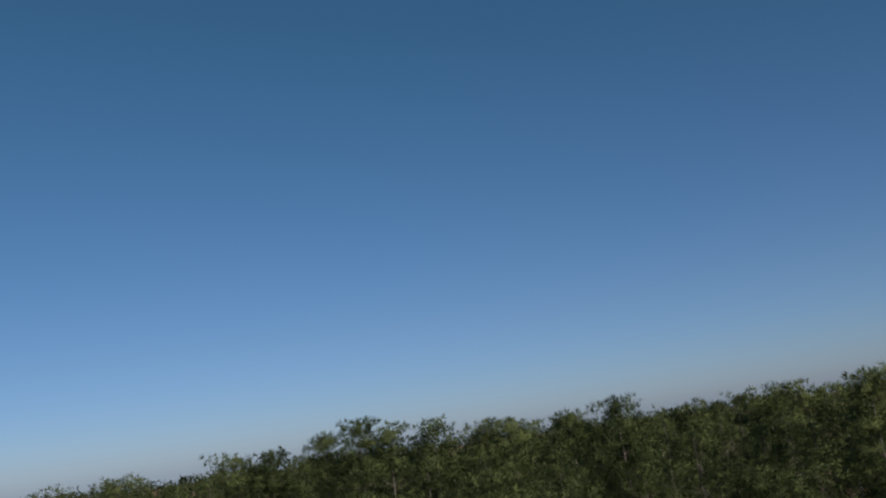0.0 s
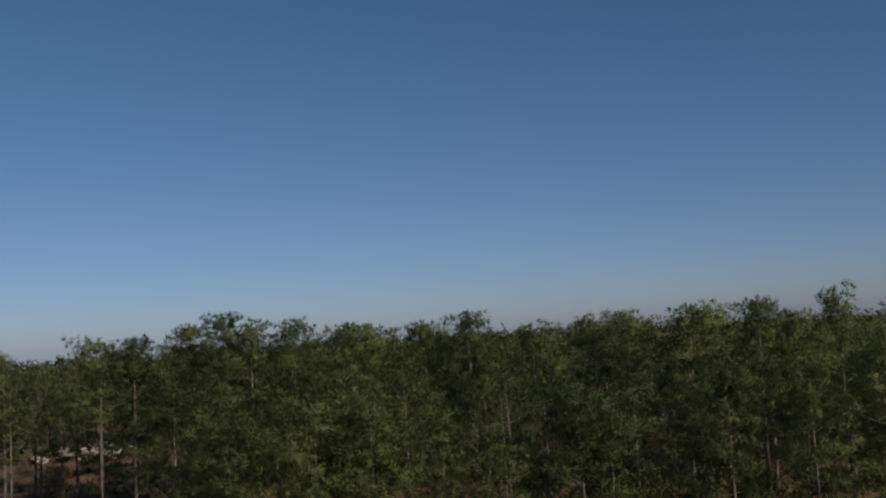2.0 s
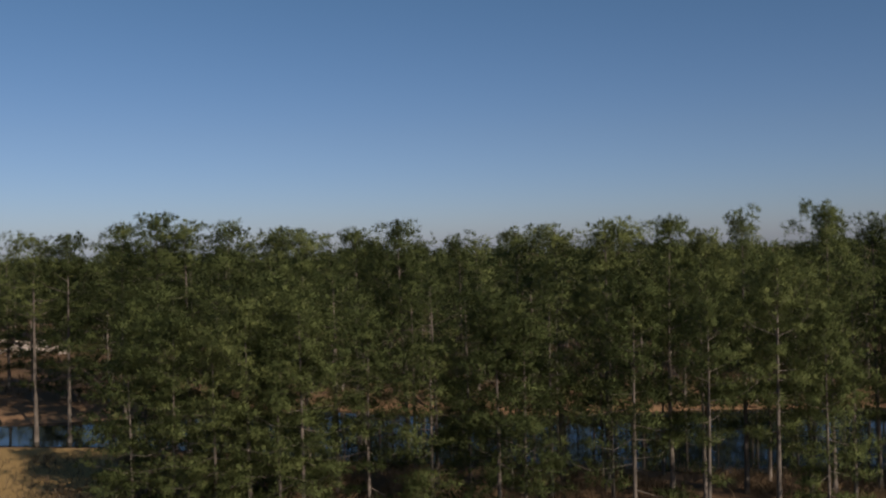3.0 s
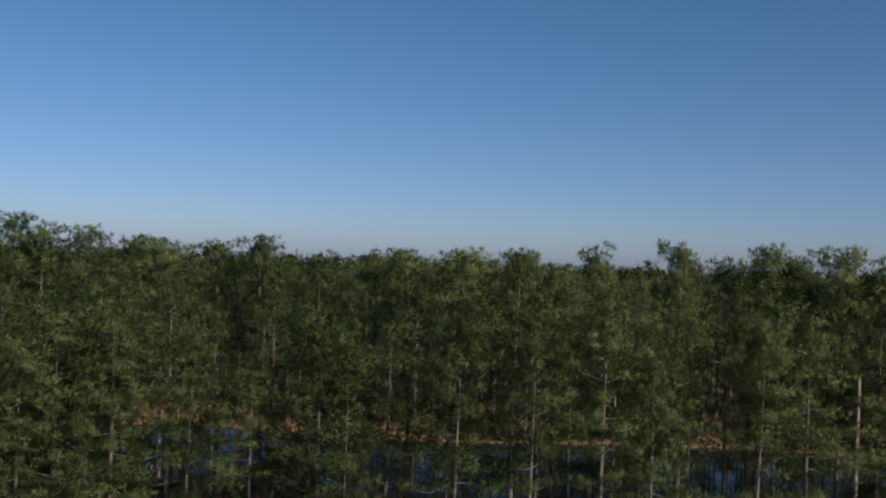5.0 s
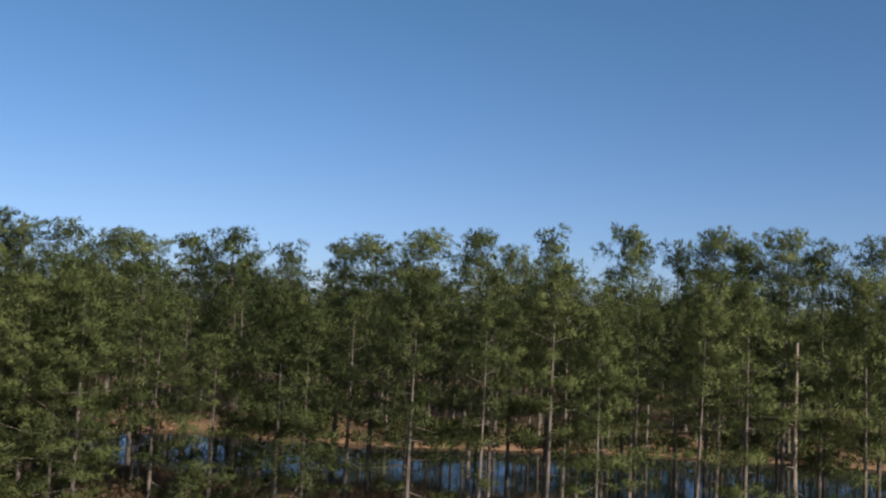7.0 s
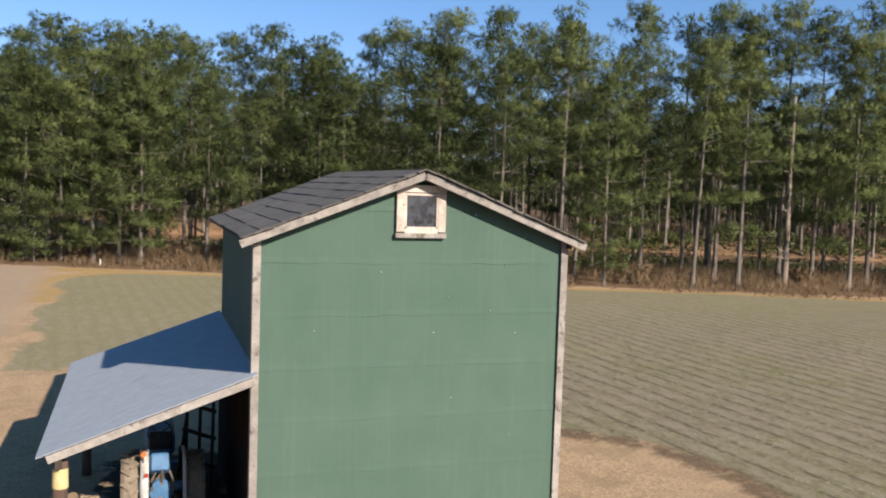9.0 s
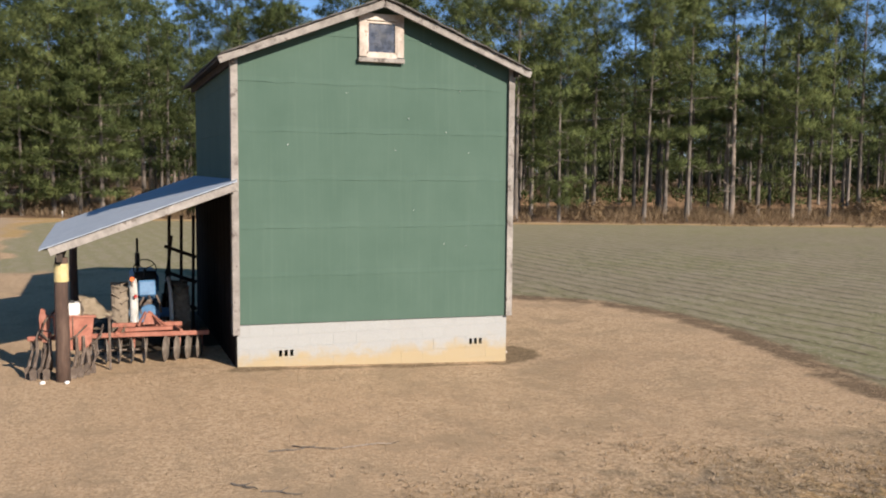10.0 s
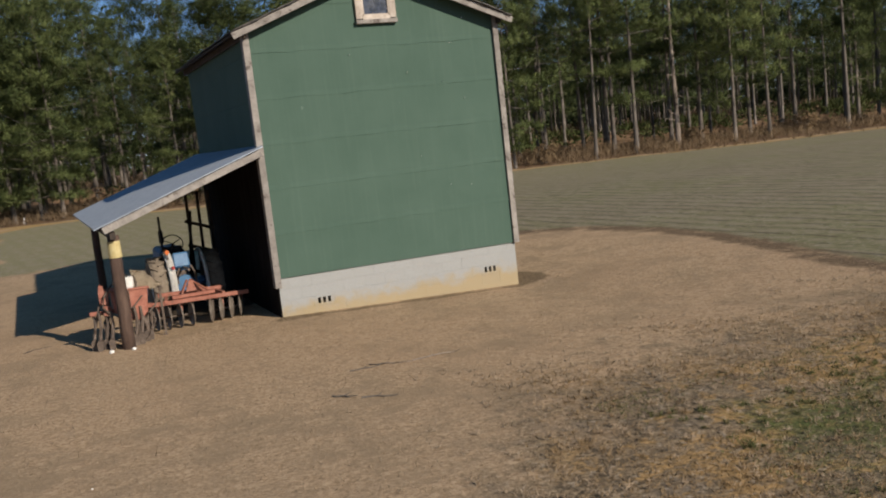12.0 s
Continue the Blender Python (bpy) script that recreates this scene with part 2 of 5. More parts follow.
def siding_material():
    m, n, l, p = shader("green_roll_siding")
    at = coords(n, l)
    big, grit = grain(n, l, at, 1.1, 5), grain(n, l, at, 160, 3, 0.8)
    streak = grain(n, l, coords(n, l, "Object", (9, 9, 0.35)), 1.6, 5)
    c = ramp(n, l, big, ((0.3, (0.053, 0.092, 0.071)), (0.7, (0.066, 0.108, 0.085))))
    c = mix(n, l, calc(n, l, "MULTIPLY", steps(n, l, streak, 0.48, 0.72), 0.22), c, (0.093, 0.136, 0.108))
    c = mix(n, l, calc(n, l, "MULTIPLY", grit, 0.22), c, (0.037, 0.062, 0.046))
    l.new(c, p.inputs["Base Color"])
    p.inputs["Roughness"].default_value = 0.9
    p.inputs["Specular IOR Level"].default_value = 0.2
    relief(n, l, p, calc(n, l, "ADD", calc(n, l, "MULTIPLY", big, 2.5), calc(n, l, "MULTIPLY", grit, 0.25)), 0.35, 0.012)
    return m


def block_material():
    """Painted concrete block with ochre mud splashed up from the ground."""
    m, n, l, p = shader("painted_block")
    g = n.new("ShaderNodeNewGeometry")
    sep = n.new("ShaderNodeSeparateXYZ")
    l.new(g.outputs["Position"], sep.inputs[0])
    at = g.outputs["Position"]
    big, grit = grain(n, l, at, 3.0, 6, 0.7), grain(n, l, at, 70, 4, 0.7)
    c = ramp(n, l, grit, ((0.3, (0.225, 0.230, 0.226)), (0.7, (0.305, 0.312, 0.306))))
    c = mix(n, l, calc(n, l, "MULTIPLY", steps(n, l, big, 0.52, 0.75), 0.5), c, (0.291, 0.285, 0.267))
    low = calc(n, l, "SUBTRACT", 0.46, sep.outputs[2])
    splash = steps(n, l, calc(n, l, "ADD", low, calc(n, l, "MULTIPLY", calc(n, l, "SUBTRACT", big, 0.5), 0.7)), 0.12, 0.42)
    c = mix(n, l, calc(n, l, "MULTIPLY", splash, 0.85), c, (0.300, 0.228, 0.118))
    info = n.new("ShaderNodeObjectInfo")
    c = mix(n, l, calc(n, l, "MULTIPLY", info.outputs["Random"], 0.10), c, (0.211, 0.205, 0.192))
    l.new(c, p.inputs["Base Color"])
    p.inputs["Roughness"].default_value = 0.9
    relief(n, l, p, grit, 0.4, 0.006)
    return m


def metal_roof_material():
    m, n, l, p = shader("galvanised_roof")
    at = coords(n, l)
    big, small = grain(n, l, at, 0.9, 5), grain(n, l, coords(n, l, "Object", (1, 6, 1)), 5, 6, 0.7)
    c = ramp(n, l, small, ((0.3, (0.27, 0.31, 0.36)), (0.7, (0.37, 0.41, 0.465))))
    c = mix(n, l, calc(n, l, "MULTIPLY", steps(n, l, big, 0.6, 0.8), 0.4), c, (0.186, 0.149, 0.124))
    l.new(c, p.inputs["Base Color"])
    p.inputs["Metallic"].default_value = 0.55
    p.inputs["Roughness"].default_value = 0.45
    relief(n, l, p, small, 0.15, 0.004)
    return m


def water_material():
    m, n, l, p = shader("pond_water")
    at = coords(n, l)
    p.inputs["Base Color"].default_value = (0.012, 0.016, 0.014, 1)
    p.inputs["Roughness"].default_value = 0.05
    p.inputs["IOR"].default_value = 1.33
    p.inputs["Specular IOR Level"].default_value = 0.5
    relief(n, l, p, grain(n, l, at, 3.5, 3), 0.05, 0.012)
    return m


def glass_material():
    m, n, l, p = shader("window_glass")
    at = coords(n, l)
    l.new(ramp(n, l, grain(n, l, at, 5, 3), ((0.4, (0.008, 0.008, 0.010)), (0.55, (0.037, 0.040, 0.052)))), p.inputs["Base Color"])
    l.new(ramp(n, l, grain(n, l, at, 4, 4), ((0.3, (0.08, 0.08, 0.08)), (0.7, (0.3, 0.3, 0.3)))), p.inputs["Roughness"])
    p.inputs["Specular IOR Level"].default_value = 0.8
    return m


M_GROUND = ground_material()
M_SIDING = siding_material()
M_BLOCK = block_material()
M_SHED_ROOF = metal_roof_material()
M_WATER = water_material()
M_GLASS = glass_material()
M_NEEDLES = needles("pine_needles", (0.020, 0.030, 0.010), (0.078, 0.102, 0.036), (0.164, 0.187, 0.069))
M_FAR_NEEDLES = needles("far_needles", (0.022, 0.032, 0.014), (0.045, 0.057, 0.024), (0.072, 0.081, 0.036))
M_BARK = surface("pine_bark", (0.040, 0.034, 0.028), (0.100, 0.084, 0.071), (0.205, 0.176, 0.150), 5, 22, 0.92, bump=0.7, depth=0.03, stretch=(1, 1, 0.25), vary=0.5)
M_DEAD = surface("dead_wood", (0.085, 0.066, 0.054), (0.205, 0.165, 0.132), (0.345, 0.290, 0.240), 3, 20, 0.85, bump=0.5, depth=0.03, stretch=(1, 1, 0.3), wear=(0.050, 0.037, 0.028), wear_at=0.50)
M_BOARD = surface("weathered_board", (0.105, 0.093, 0.083), (0.205, 0.186, 0.167), (0.291, 0.269, 0.248), 5, 45, 0.85, bump=0.5, depth=0.008, stretch=(1, 1, 1), vary=0.25, wear=(0.081, 0.065, 0.056), wear_at=0.55)
M_FRAME = surface("bare_window_wood", (0.21, 0.17, 0.14), (0.37, 0.315, 0.265), (0.50, 0.45, 0.40), 7, 40, 0.8, bump=0.3, depth=0.005, wear=(0.235, 0.150, 0.100), wear_at=0.57)
M_ROOFING = surface("roll_roofing", (0.037, 0.034, 0.031), (0.074, 0.068, 0.062), (0.124, 0.114, 0.105), 3, 60, 0.9, bump=0.5, depth=0.01, wear=(0.087, 0.093, 0.050))
M_TIMBER = surface("dark_timber", (0.014, 0.010, 0.009), (0.030, 0.022, 0.017), (0.056, 0.042, 0.033), 4, 30, 0.9, bump=0.4, depth=0.01, stretch=(1, 1, 0.3))
M_POST = surface("creosote_post", (0.028, 0.016, 0.012), (0.065, 0.039, 0.028), (0.118, 0.077, 0.058), 5, 26, 0.9, bump=0.6, depth=0.015, stretch=(1, 1, 0.2))
M_YELLOW = surface("faded_yellow_band", (0.310, 0.236, 0.093), (0.408, 0.335, 0.155), (0.470, 0.408, 0.236), 8, 50, 0.7, bump=0.2, wear=(0.260, 0.211, 0.149))
M_RED = surface("faded_red_paint", (0.135, 0.042, 0.027), (0.245, 0.088, 0.057), (0.315, 0.142, 0.102), 7, 40, 0.7, bump=0.3, depth=0.004, wear=(0.136, 0.062, 0.037), wear_at=0.58)
M_RUST = surface("rusty_steel", (0.034, 0.025, 0.021), (0.093, 0.068, 0.052), (0.186, 0.151, 0.124), 9, 45, 0.75, metal=0.25, bump=0.4, depth=0.005)
M_DISC = surface("worn_disc_steel", (0.074, 0.058, 0.046), (0.167, 0.139, 0.114), (0.279, 0.248, 0.211), 8, 45, 0.6, metal=0.3, bump=0.25, depth=0.004, wear=(0.124, 0.068, 0.043))
M_TYRE = surface("dusty_tyre", (0.074, 0.058, 0.043), (0.149, 0.120, 0.089), (0.217, 0.180, 0.136), 7, 50, 0.95, bump=0.3, depth=0.006)
M_BLUE = surface("blue_tractor_paint", (0.028, 0.081, 0.174), (0.050, 0.136, 0.260), (0.093, 0.198, 0.322), 5, 40, 0.5, bump=0.15, depth=0.003, wear=(0.124, 0.099, 0.081), wear_at=0.66)
M_WHITE = surface("chalky_white_paint", (0.46, 0.45, 0.42), (0.64, 0.63, 0.60), (0.74, 0.73, 0.71), 6, 40, 0.6, bump=0.15, wear=(0.260, 0.211, 0.167), wear_at=0.66)
M_ORANGE = surface("orange_lamp", (0.361, 0.077, 0.015), (0.447, 0.112, 0.026), (0.499, 0.155, 0.052), 6, 40, 0.4, bump=0.0)
M_RED_LENS = surface("red_lens", (0.215, 0.017, 0.013), (0.301, 0.030, 0.022), (0.361, 0.052, 0.034), 6, 40, 0.35, bump=0.0)
# near-black and almost without sheen: the lean-to's shade is in this colour
M_SHADE_PLANK = surface("shaded_plank", (0.004, 0.004, 0.004), (0.009, 0.008, 0.008), (0.018, 0.016, 0.015), 4, 30, 0.9, bump=0.4, depth=0.01, stretch=(1, 1, 0.3))
M_SHADE_PLANK.node_tree.nodes["Principled BSDF"].inputs["Specular IOR Level"].default_value = 0.04
M_BLACK = surface("sooty_black", (0.008, 0.007, 0.007), (0.015, 0.015, 0.014), (0.031, 0.028, 0.026), 6, 40, 0.7, bump=0.2)
M_CANVAS = surface("tan_canvas", (0.206, 0.159, 0.103), (0.361, 0.292, 0.206), (0.464, 0.387, 0.292), 6, 50, 0.95, bump=0.5, depth=0.01)
M_BRUSH = needles("dry_brush", (0.080, 0.056, 0.036), (0.185, 0.130, 0.078), (0.315, 0.236, 0.142))
# dry brush at half tone, the far pines' shade put into its colour
M_SHADE_BRUSH = needles("shaded_brush", (0.042, 0.030, 0.020), (0.095, 0.066, 0.040), (0.165, 0.120, 0.074))
M_SHRUB = needles("evergreen_shrub", (0.022, 0.031, 0.011), (0.046, 0.058, 0.019), (0.081, 0.087, 0.031))
M_DEADGRASS = needles("dead_grass_blades", (0.205, 0.149, 0.096), (0.310, 0.236, 0.161), (0.402, 0.322, 0.232))
M_WEEDS = needles("rusty_weeds", (0.143, 0.102, 0.068), (0.248, 0.170, 0.089), (0.341, 0.267, 0.174))
M_GREENWEED = needles("green_weeds", (0.043, 0.050, 0.019), (0.093, 0.096, 0.037), (0.186, 0.161, 0.081))
M_PALE = surface("pale_rubble", (0.217, 0.180, 0.149), (0.322, 0.279, 0.242), (0.408, 0.372, 0.335), 2, 20, 0.9, bump=0.4, depth=0.02, vary=0.5)


# ---- building blocks ----
def part(name, bm, material, parent=None, label="", smooth=False):
    """One mesh object under a thing or a part. bm: a bmesh, or a mesh to share."""
    if isinstance(bm, bmesh.types.BMesh):
        me = bpy.data.meshes.new(name)
        bmesh.ops.recalc_face_normals(bm, faces=bm.faces)
        bm.to_mesh(me)
        bm.free()
    else:
        me = bm
    if not me.materials:
        me.materials.append(material)
    if smooth:
        me.polygons.foreach_set("use_smooth", np.ones(len(me.polygons), bool))
    ob = new(name, me)
    ob.parent = parent
    if label:
        ob["label"] = label
    return ob


def thing(name, x=0.0, y=0.0, z=0.0, rz=0.0, label="", category="", group="", kind=""):
    ob = new(name)
    ob.empty_display_size = 0.2
    ob.matrix_basis = pose(x, y, z, 0, 0, rz)
    return tagged(ob, label, category, group, kind)


def box(bm, cx, cy, cz, sx, sy, sz, turn=None, bevel=0.0):
    vs = bmesh.ops.create_cube(bm, size=1.0)["verts"]
    m = Matrix.Translation((cx, cy, cz)) @ (turn.to_4x4() if turn else Matrix.Identity(4)) @ Matrix.Diagonal((sx, sy, sz, 1))
    bmesh.ops.transform(bm, matrix=m, verts=vs)
    if bevel:
        es = list({e for v in vs for e in v.link_edges})
        bmesh.ops.bevel(bm, geom=es, offset=bevel, segments=1, affect="EDGES")
    return bm


def beam(bm, a, b, w, h, bevel=0.0, up=(0, 0, 1)):
    """A square beam from a to b, w wide and h high."""
    a, b = Vector(a), Vector(b)
    d = b - a
    y = d.normalized()
    x = y.cross(Vector(up))
    x = x.normalized() if x.length > 1e-4 else Vector((1, 0, 0))
    z = x.cross(y)
    t = Matrix((x, y, z)).transposed()
    c = (a + b) / 2
    return box(bm, c.x, c.y, c.z, w, d.length, h, t, bevel)


def rod(bm, a, b, r0, r1=None, n=8):
    a, b = Vector(a), Vector(b)
    d = b - a
    q = d.to_track_quat("Z", "Y").to_matrix().to_4x4()
    bmesh.ops.create_cone(bm, cap_ends=True, segments=n, radius1=r0, radius2=r0 if r1 is None else r1, depth=d.length,
                          matrix=Matrix.Translation((a + b) / 2) @ q)
    return bm


def prism(bm, outline, y0, y1):
    """A plate with the outline (x, z) between two depths y0 and y1."""
    f = [bm.verts.new((x, y0, z)) for x, z in outline]
    k = [bm.verts.new((x, y1, z)) for x, z in outline]
    bm.faces.new(f)
    bm.faces.new(k[::-1])
    for i in range(len(f)):
        j = (i + 1) % len(f)
        bm.faces.new((f[i], k[i], k[j], f[j]))
    return bm


def lathe(bm, profile, n, m=None):
    """Turns (radius, height) points round z."""
    rings = []
    for r, z in profile:
        rings.append([bm.verts.new(((m or Matrix.Identity(4)) @ Vector((r * math.cos(2 * math.pi * k / n), r * math.sin(2 * math.pi * k / n), z)))) for k in range(n)])
    for a, b in zip(rings, rings[1:]):
        for k in range(n):
            bm.faces.new((a[k], a[(k + 1) % n], b[(k + 1) % n], b[k]))
    bm.faces.new(rings[0])
    bm.faces.new(rings[-1])
    return bm


def bent(bm, pts, r, n=6):
    """A tube along points."""
    rings = []
    pts = [Vector(p) for p in pts]
    for i, p in enumerate(pts):
        d = (pts[min(i + 1, len(pts) - 1)] - pts[max(i - 1, 0)]).normalized()
        q = d.to_track_quat("Z", "Y").to_matrix()
        rr = r[i] if isinstance(r, (list, tuple)) else r
        rings.append([bm.verts.new(p + q @ Vector((rr * math.cos(2 * math.pi * k / n), rr * math.sin(2 * math.pi * k / n), 0))) for k in range(n)])
    for a, b in zip(rings, rings[1:]):
        for k in range(n):
            bm.faces.new((a[k], a[(k + 1) % n], b[(k + 1) % n], b[k]))
    bm.faces.new(rings[0])
    bm.faces.new(rings[-1])
    return bm


def N():
    return bmesh.new()


def raw_mesh(name, verts, faces_of, material):
    """A mesh of equal faces straight from arrays."""
    me = bpy.data.meshes.new(name)
    v, k = np.asarray(verts, np.float32).reshape(-1, 3), faces_of
    count = len(v) // k
    me.vertices.add(len(v))
    me.vertices.foreach_set("co", v.ravel())
    me.loops.add(len(v))
    me.loops.foreach_set("vertex_index", np.arange(len(v), dtype=np.int32))
    me.polygons.add(count)
    me.polygons.foreach_set("loop_start", np.arange(0, len(v), k, dtype=np.int32))
    me.update(calc_edges=True)
    me.materials.append(material)
    return me


def sprays(rng, centres, ways, per, length, width, spread=1.0):
    """Narrow blades round each centre, most of them along its way: an array of triangles."""
    c = np.repeat(centres, per, 0)
    w = np.repeat(ways, per, 0) + spread * rng.normal(size=(len(c), 3))
    w /= np.linalg.norm(w, axis=1, keepdims=True)
    side = np.cross(w, rng.normal(size=w.shape))
    side /= np.linalg.norm(side, axis=1, keepdims=True) + 1e-9
    ln = (np.asarray(length) * rng.uniform(0.55, 1.25, len(c)))[:, None]
    wd = (width * rng.uniform(0.6, 1.3, len(c)))[:, None]
    start = c - 0.15 * ln * w
    return np.stack([start + 0.35 * ln * w + side * wd / 2, start + 0.35 * ln * w - side * wd / 2, start + ln * w], 1).reshape(-1, 3)


def leafy_mesh(name, verts, fronts, material):
    """Loose blades shaded as the soft clump that they make up: each blade's normal leans to its clump's outside."""
    t = np.asarray(verts, np.float64).reshape(-1, 3, 3)
    face = np.cross(t[:, 1] - t[:, 0], t[:, 2] - t[:, 0])
    face /= np.linalg.norm(face, axis=1, keepdims=True) + 1e-12
    f = fronts / (np.linalg.norm(fronts, axis=1, keepdims=True) + 1e-12)
    turn = (face * f).sum(1) < 0
    t[turn] = t[turn][:, ::-1]
    face[turn] *= -1
    nrm = f + 0.22 * face
    nrm /= np.linalg.norm(nrm, axis=1, keepdims=True)
    me = raw_mesh(name, t.reshape(-1, 3), 3, material)
    me.polygons.foreach_set("use_smooth", np.ones(len(me.polygons), bool))
    me.normals_split_custom_set(np.repeat(nrm, 3, 0))
    return me




# ---- ground and pond ----
POND_NEAR = ((-60, 108), (-24, 90), (-13.4, 85), (-0.5, 76), (4, 72), (14, 65.8), (22.7, 62), (27, 58.5), (32.5, 55), (41.5, 52), (56, 46), (92, 30))
POND_FAR = ((92, 56), (60, 74), (50, 77.5), (44, 79.5), (30, 83), (23, 86.5), (15.5, 90.5), (7, 97), (-24, 101.5), (-60, 118))
POND = np.array(POND_NEAR + POND_FAR, float)
WATER_Z = -0.62


def lane(x, y):
    """How far into the woods: the edge of the trees runs along y + 0.43 x."""
    return y + 0.43 * x


def inside_pond(x, y):
    """Distance to the pond's rim, positive inside it."""
    p = np.stack([x, y], -1)[..., None, :]
    a, b = POND, np.roll(POND, -1, 0)
    ab = b - a
    t = np.clip(((p - a) * ab).sum(-1) / (ab * ab).sum(-1), 0, 1)
    d = np.linalg.norm(p - (a + t[..., None] * ab), axis=-1).min(-1)
    cross = ((a[:, 1] > p[..., 1]) != (b[:, 1] > p[..., 1])) & (p[..., 0] < (b[:, 0] - a[:, 0]) * (p[..., 1] - a[:, 1]) / (b[:, 1] - a[:, 1] + 1e-12) + a[:, 0])
    return np.where(cross.sum(-1) % 2 == 1, d, -d)


def waves(x, y):
    return (np.sin(0.31 * x + 1.3 * np.sin(0.17 * y)) + np.sin(0.43 * y + 1.1 * np.sin(0.23 * x + 2)) + 0.6 * np.sin(1.3 * x + 0.7 * y) + 0.5 * np.sin(1.1 * y - 0.9 * x + 1)) / 3


def height(x, y):
    x, y = np.asarray(x, float), np.asarray(y, float)
    s = inside_pond(x, y)
    near_camera = np.clip((np.hypot(x - 2, y - 3) - 7) / 10, 0, 1)
    z = 0.05 * waves(x, y) * near_camera
    # the yard falls away along the barn's front
    z = z + np.interp(x, (-1.5, 0, 4.9, 6.2, 9), (0, 0.05, -0.175, -0.12, 0)) * np.clip(1.35 - np.abs(y - 1.5) / 6, 0, 1)
    z = z - 0.45 * np.clip((s + 9) / 8, 0, 1) - 0.8 * np.clip((s + 0.9) / 1.8, 0, 1)
    far = lane(x, y) > 84
    return z + np.where(far, 0.75 * np.clip((-s - 0.6) / 3.5, 0, 1), 0.0) * np.clip((200 - np.hypot(x, y)) / 60, 0, 1)


def field_far(x):
    return 45.0 + 0.06 * np.clip(np.asarray(x) - 5, 0, 60)


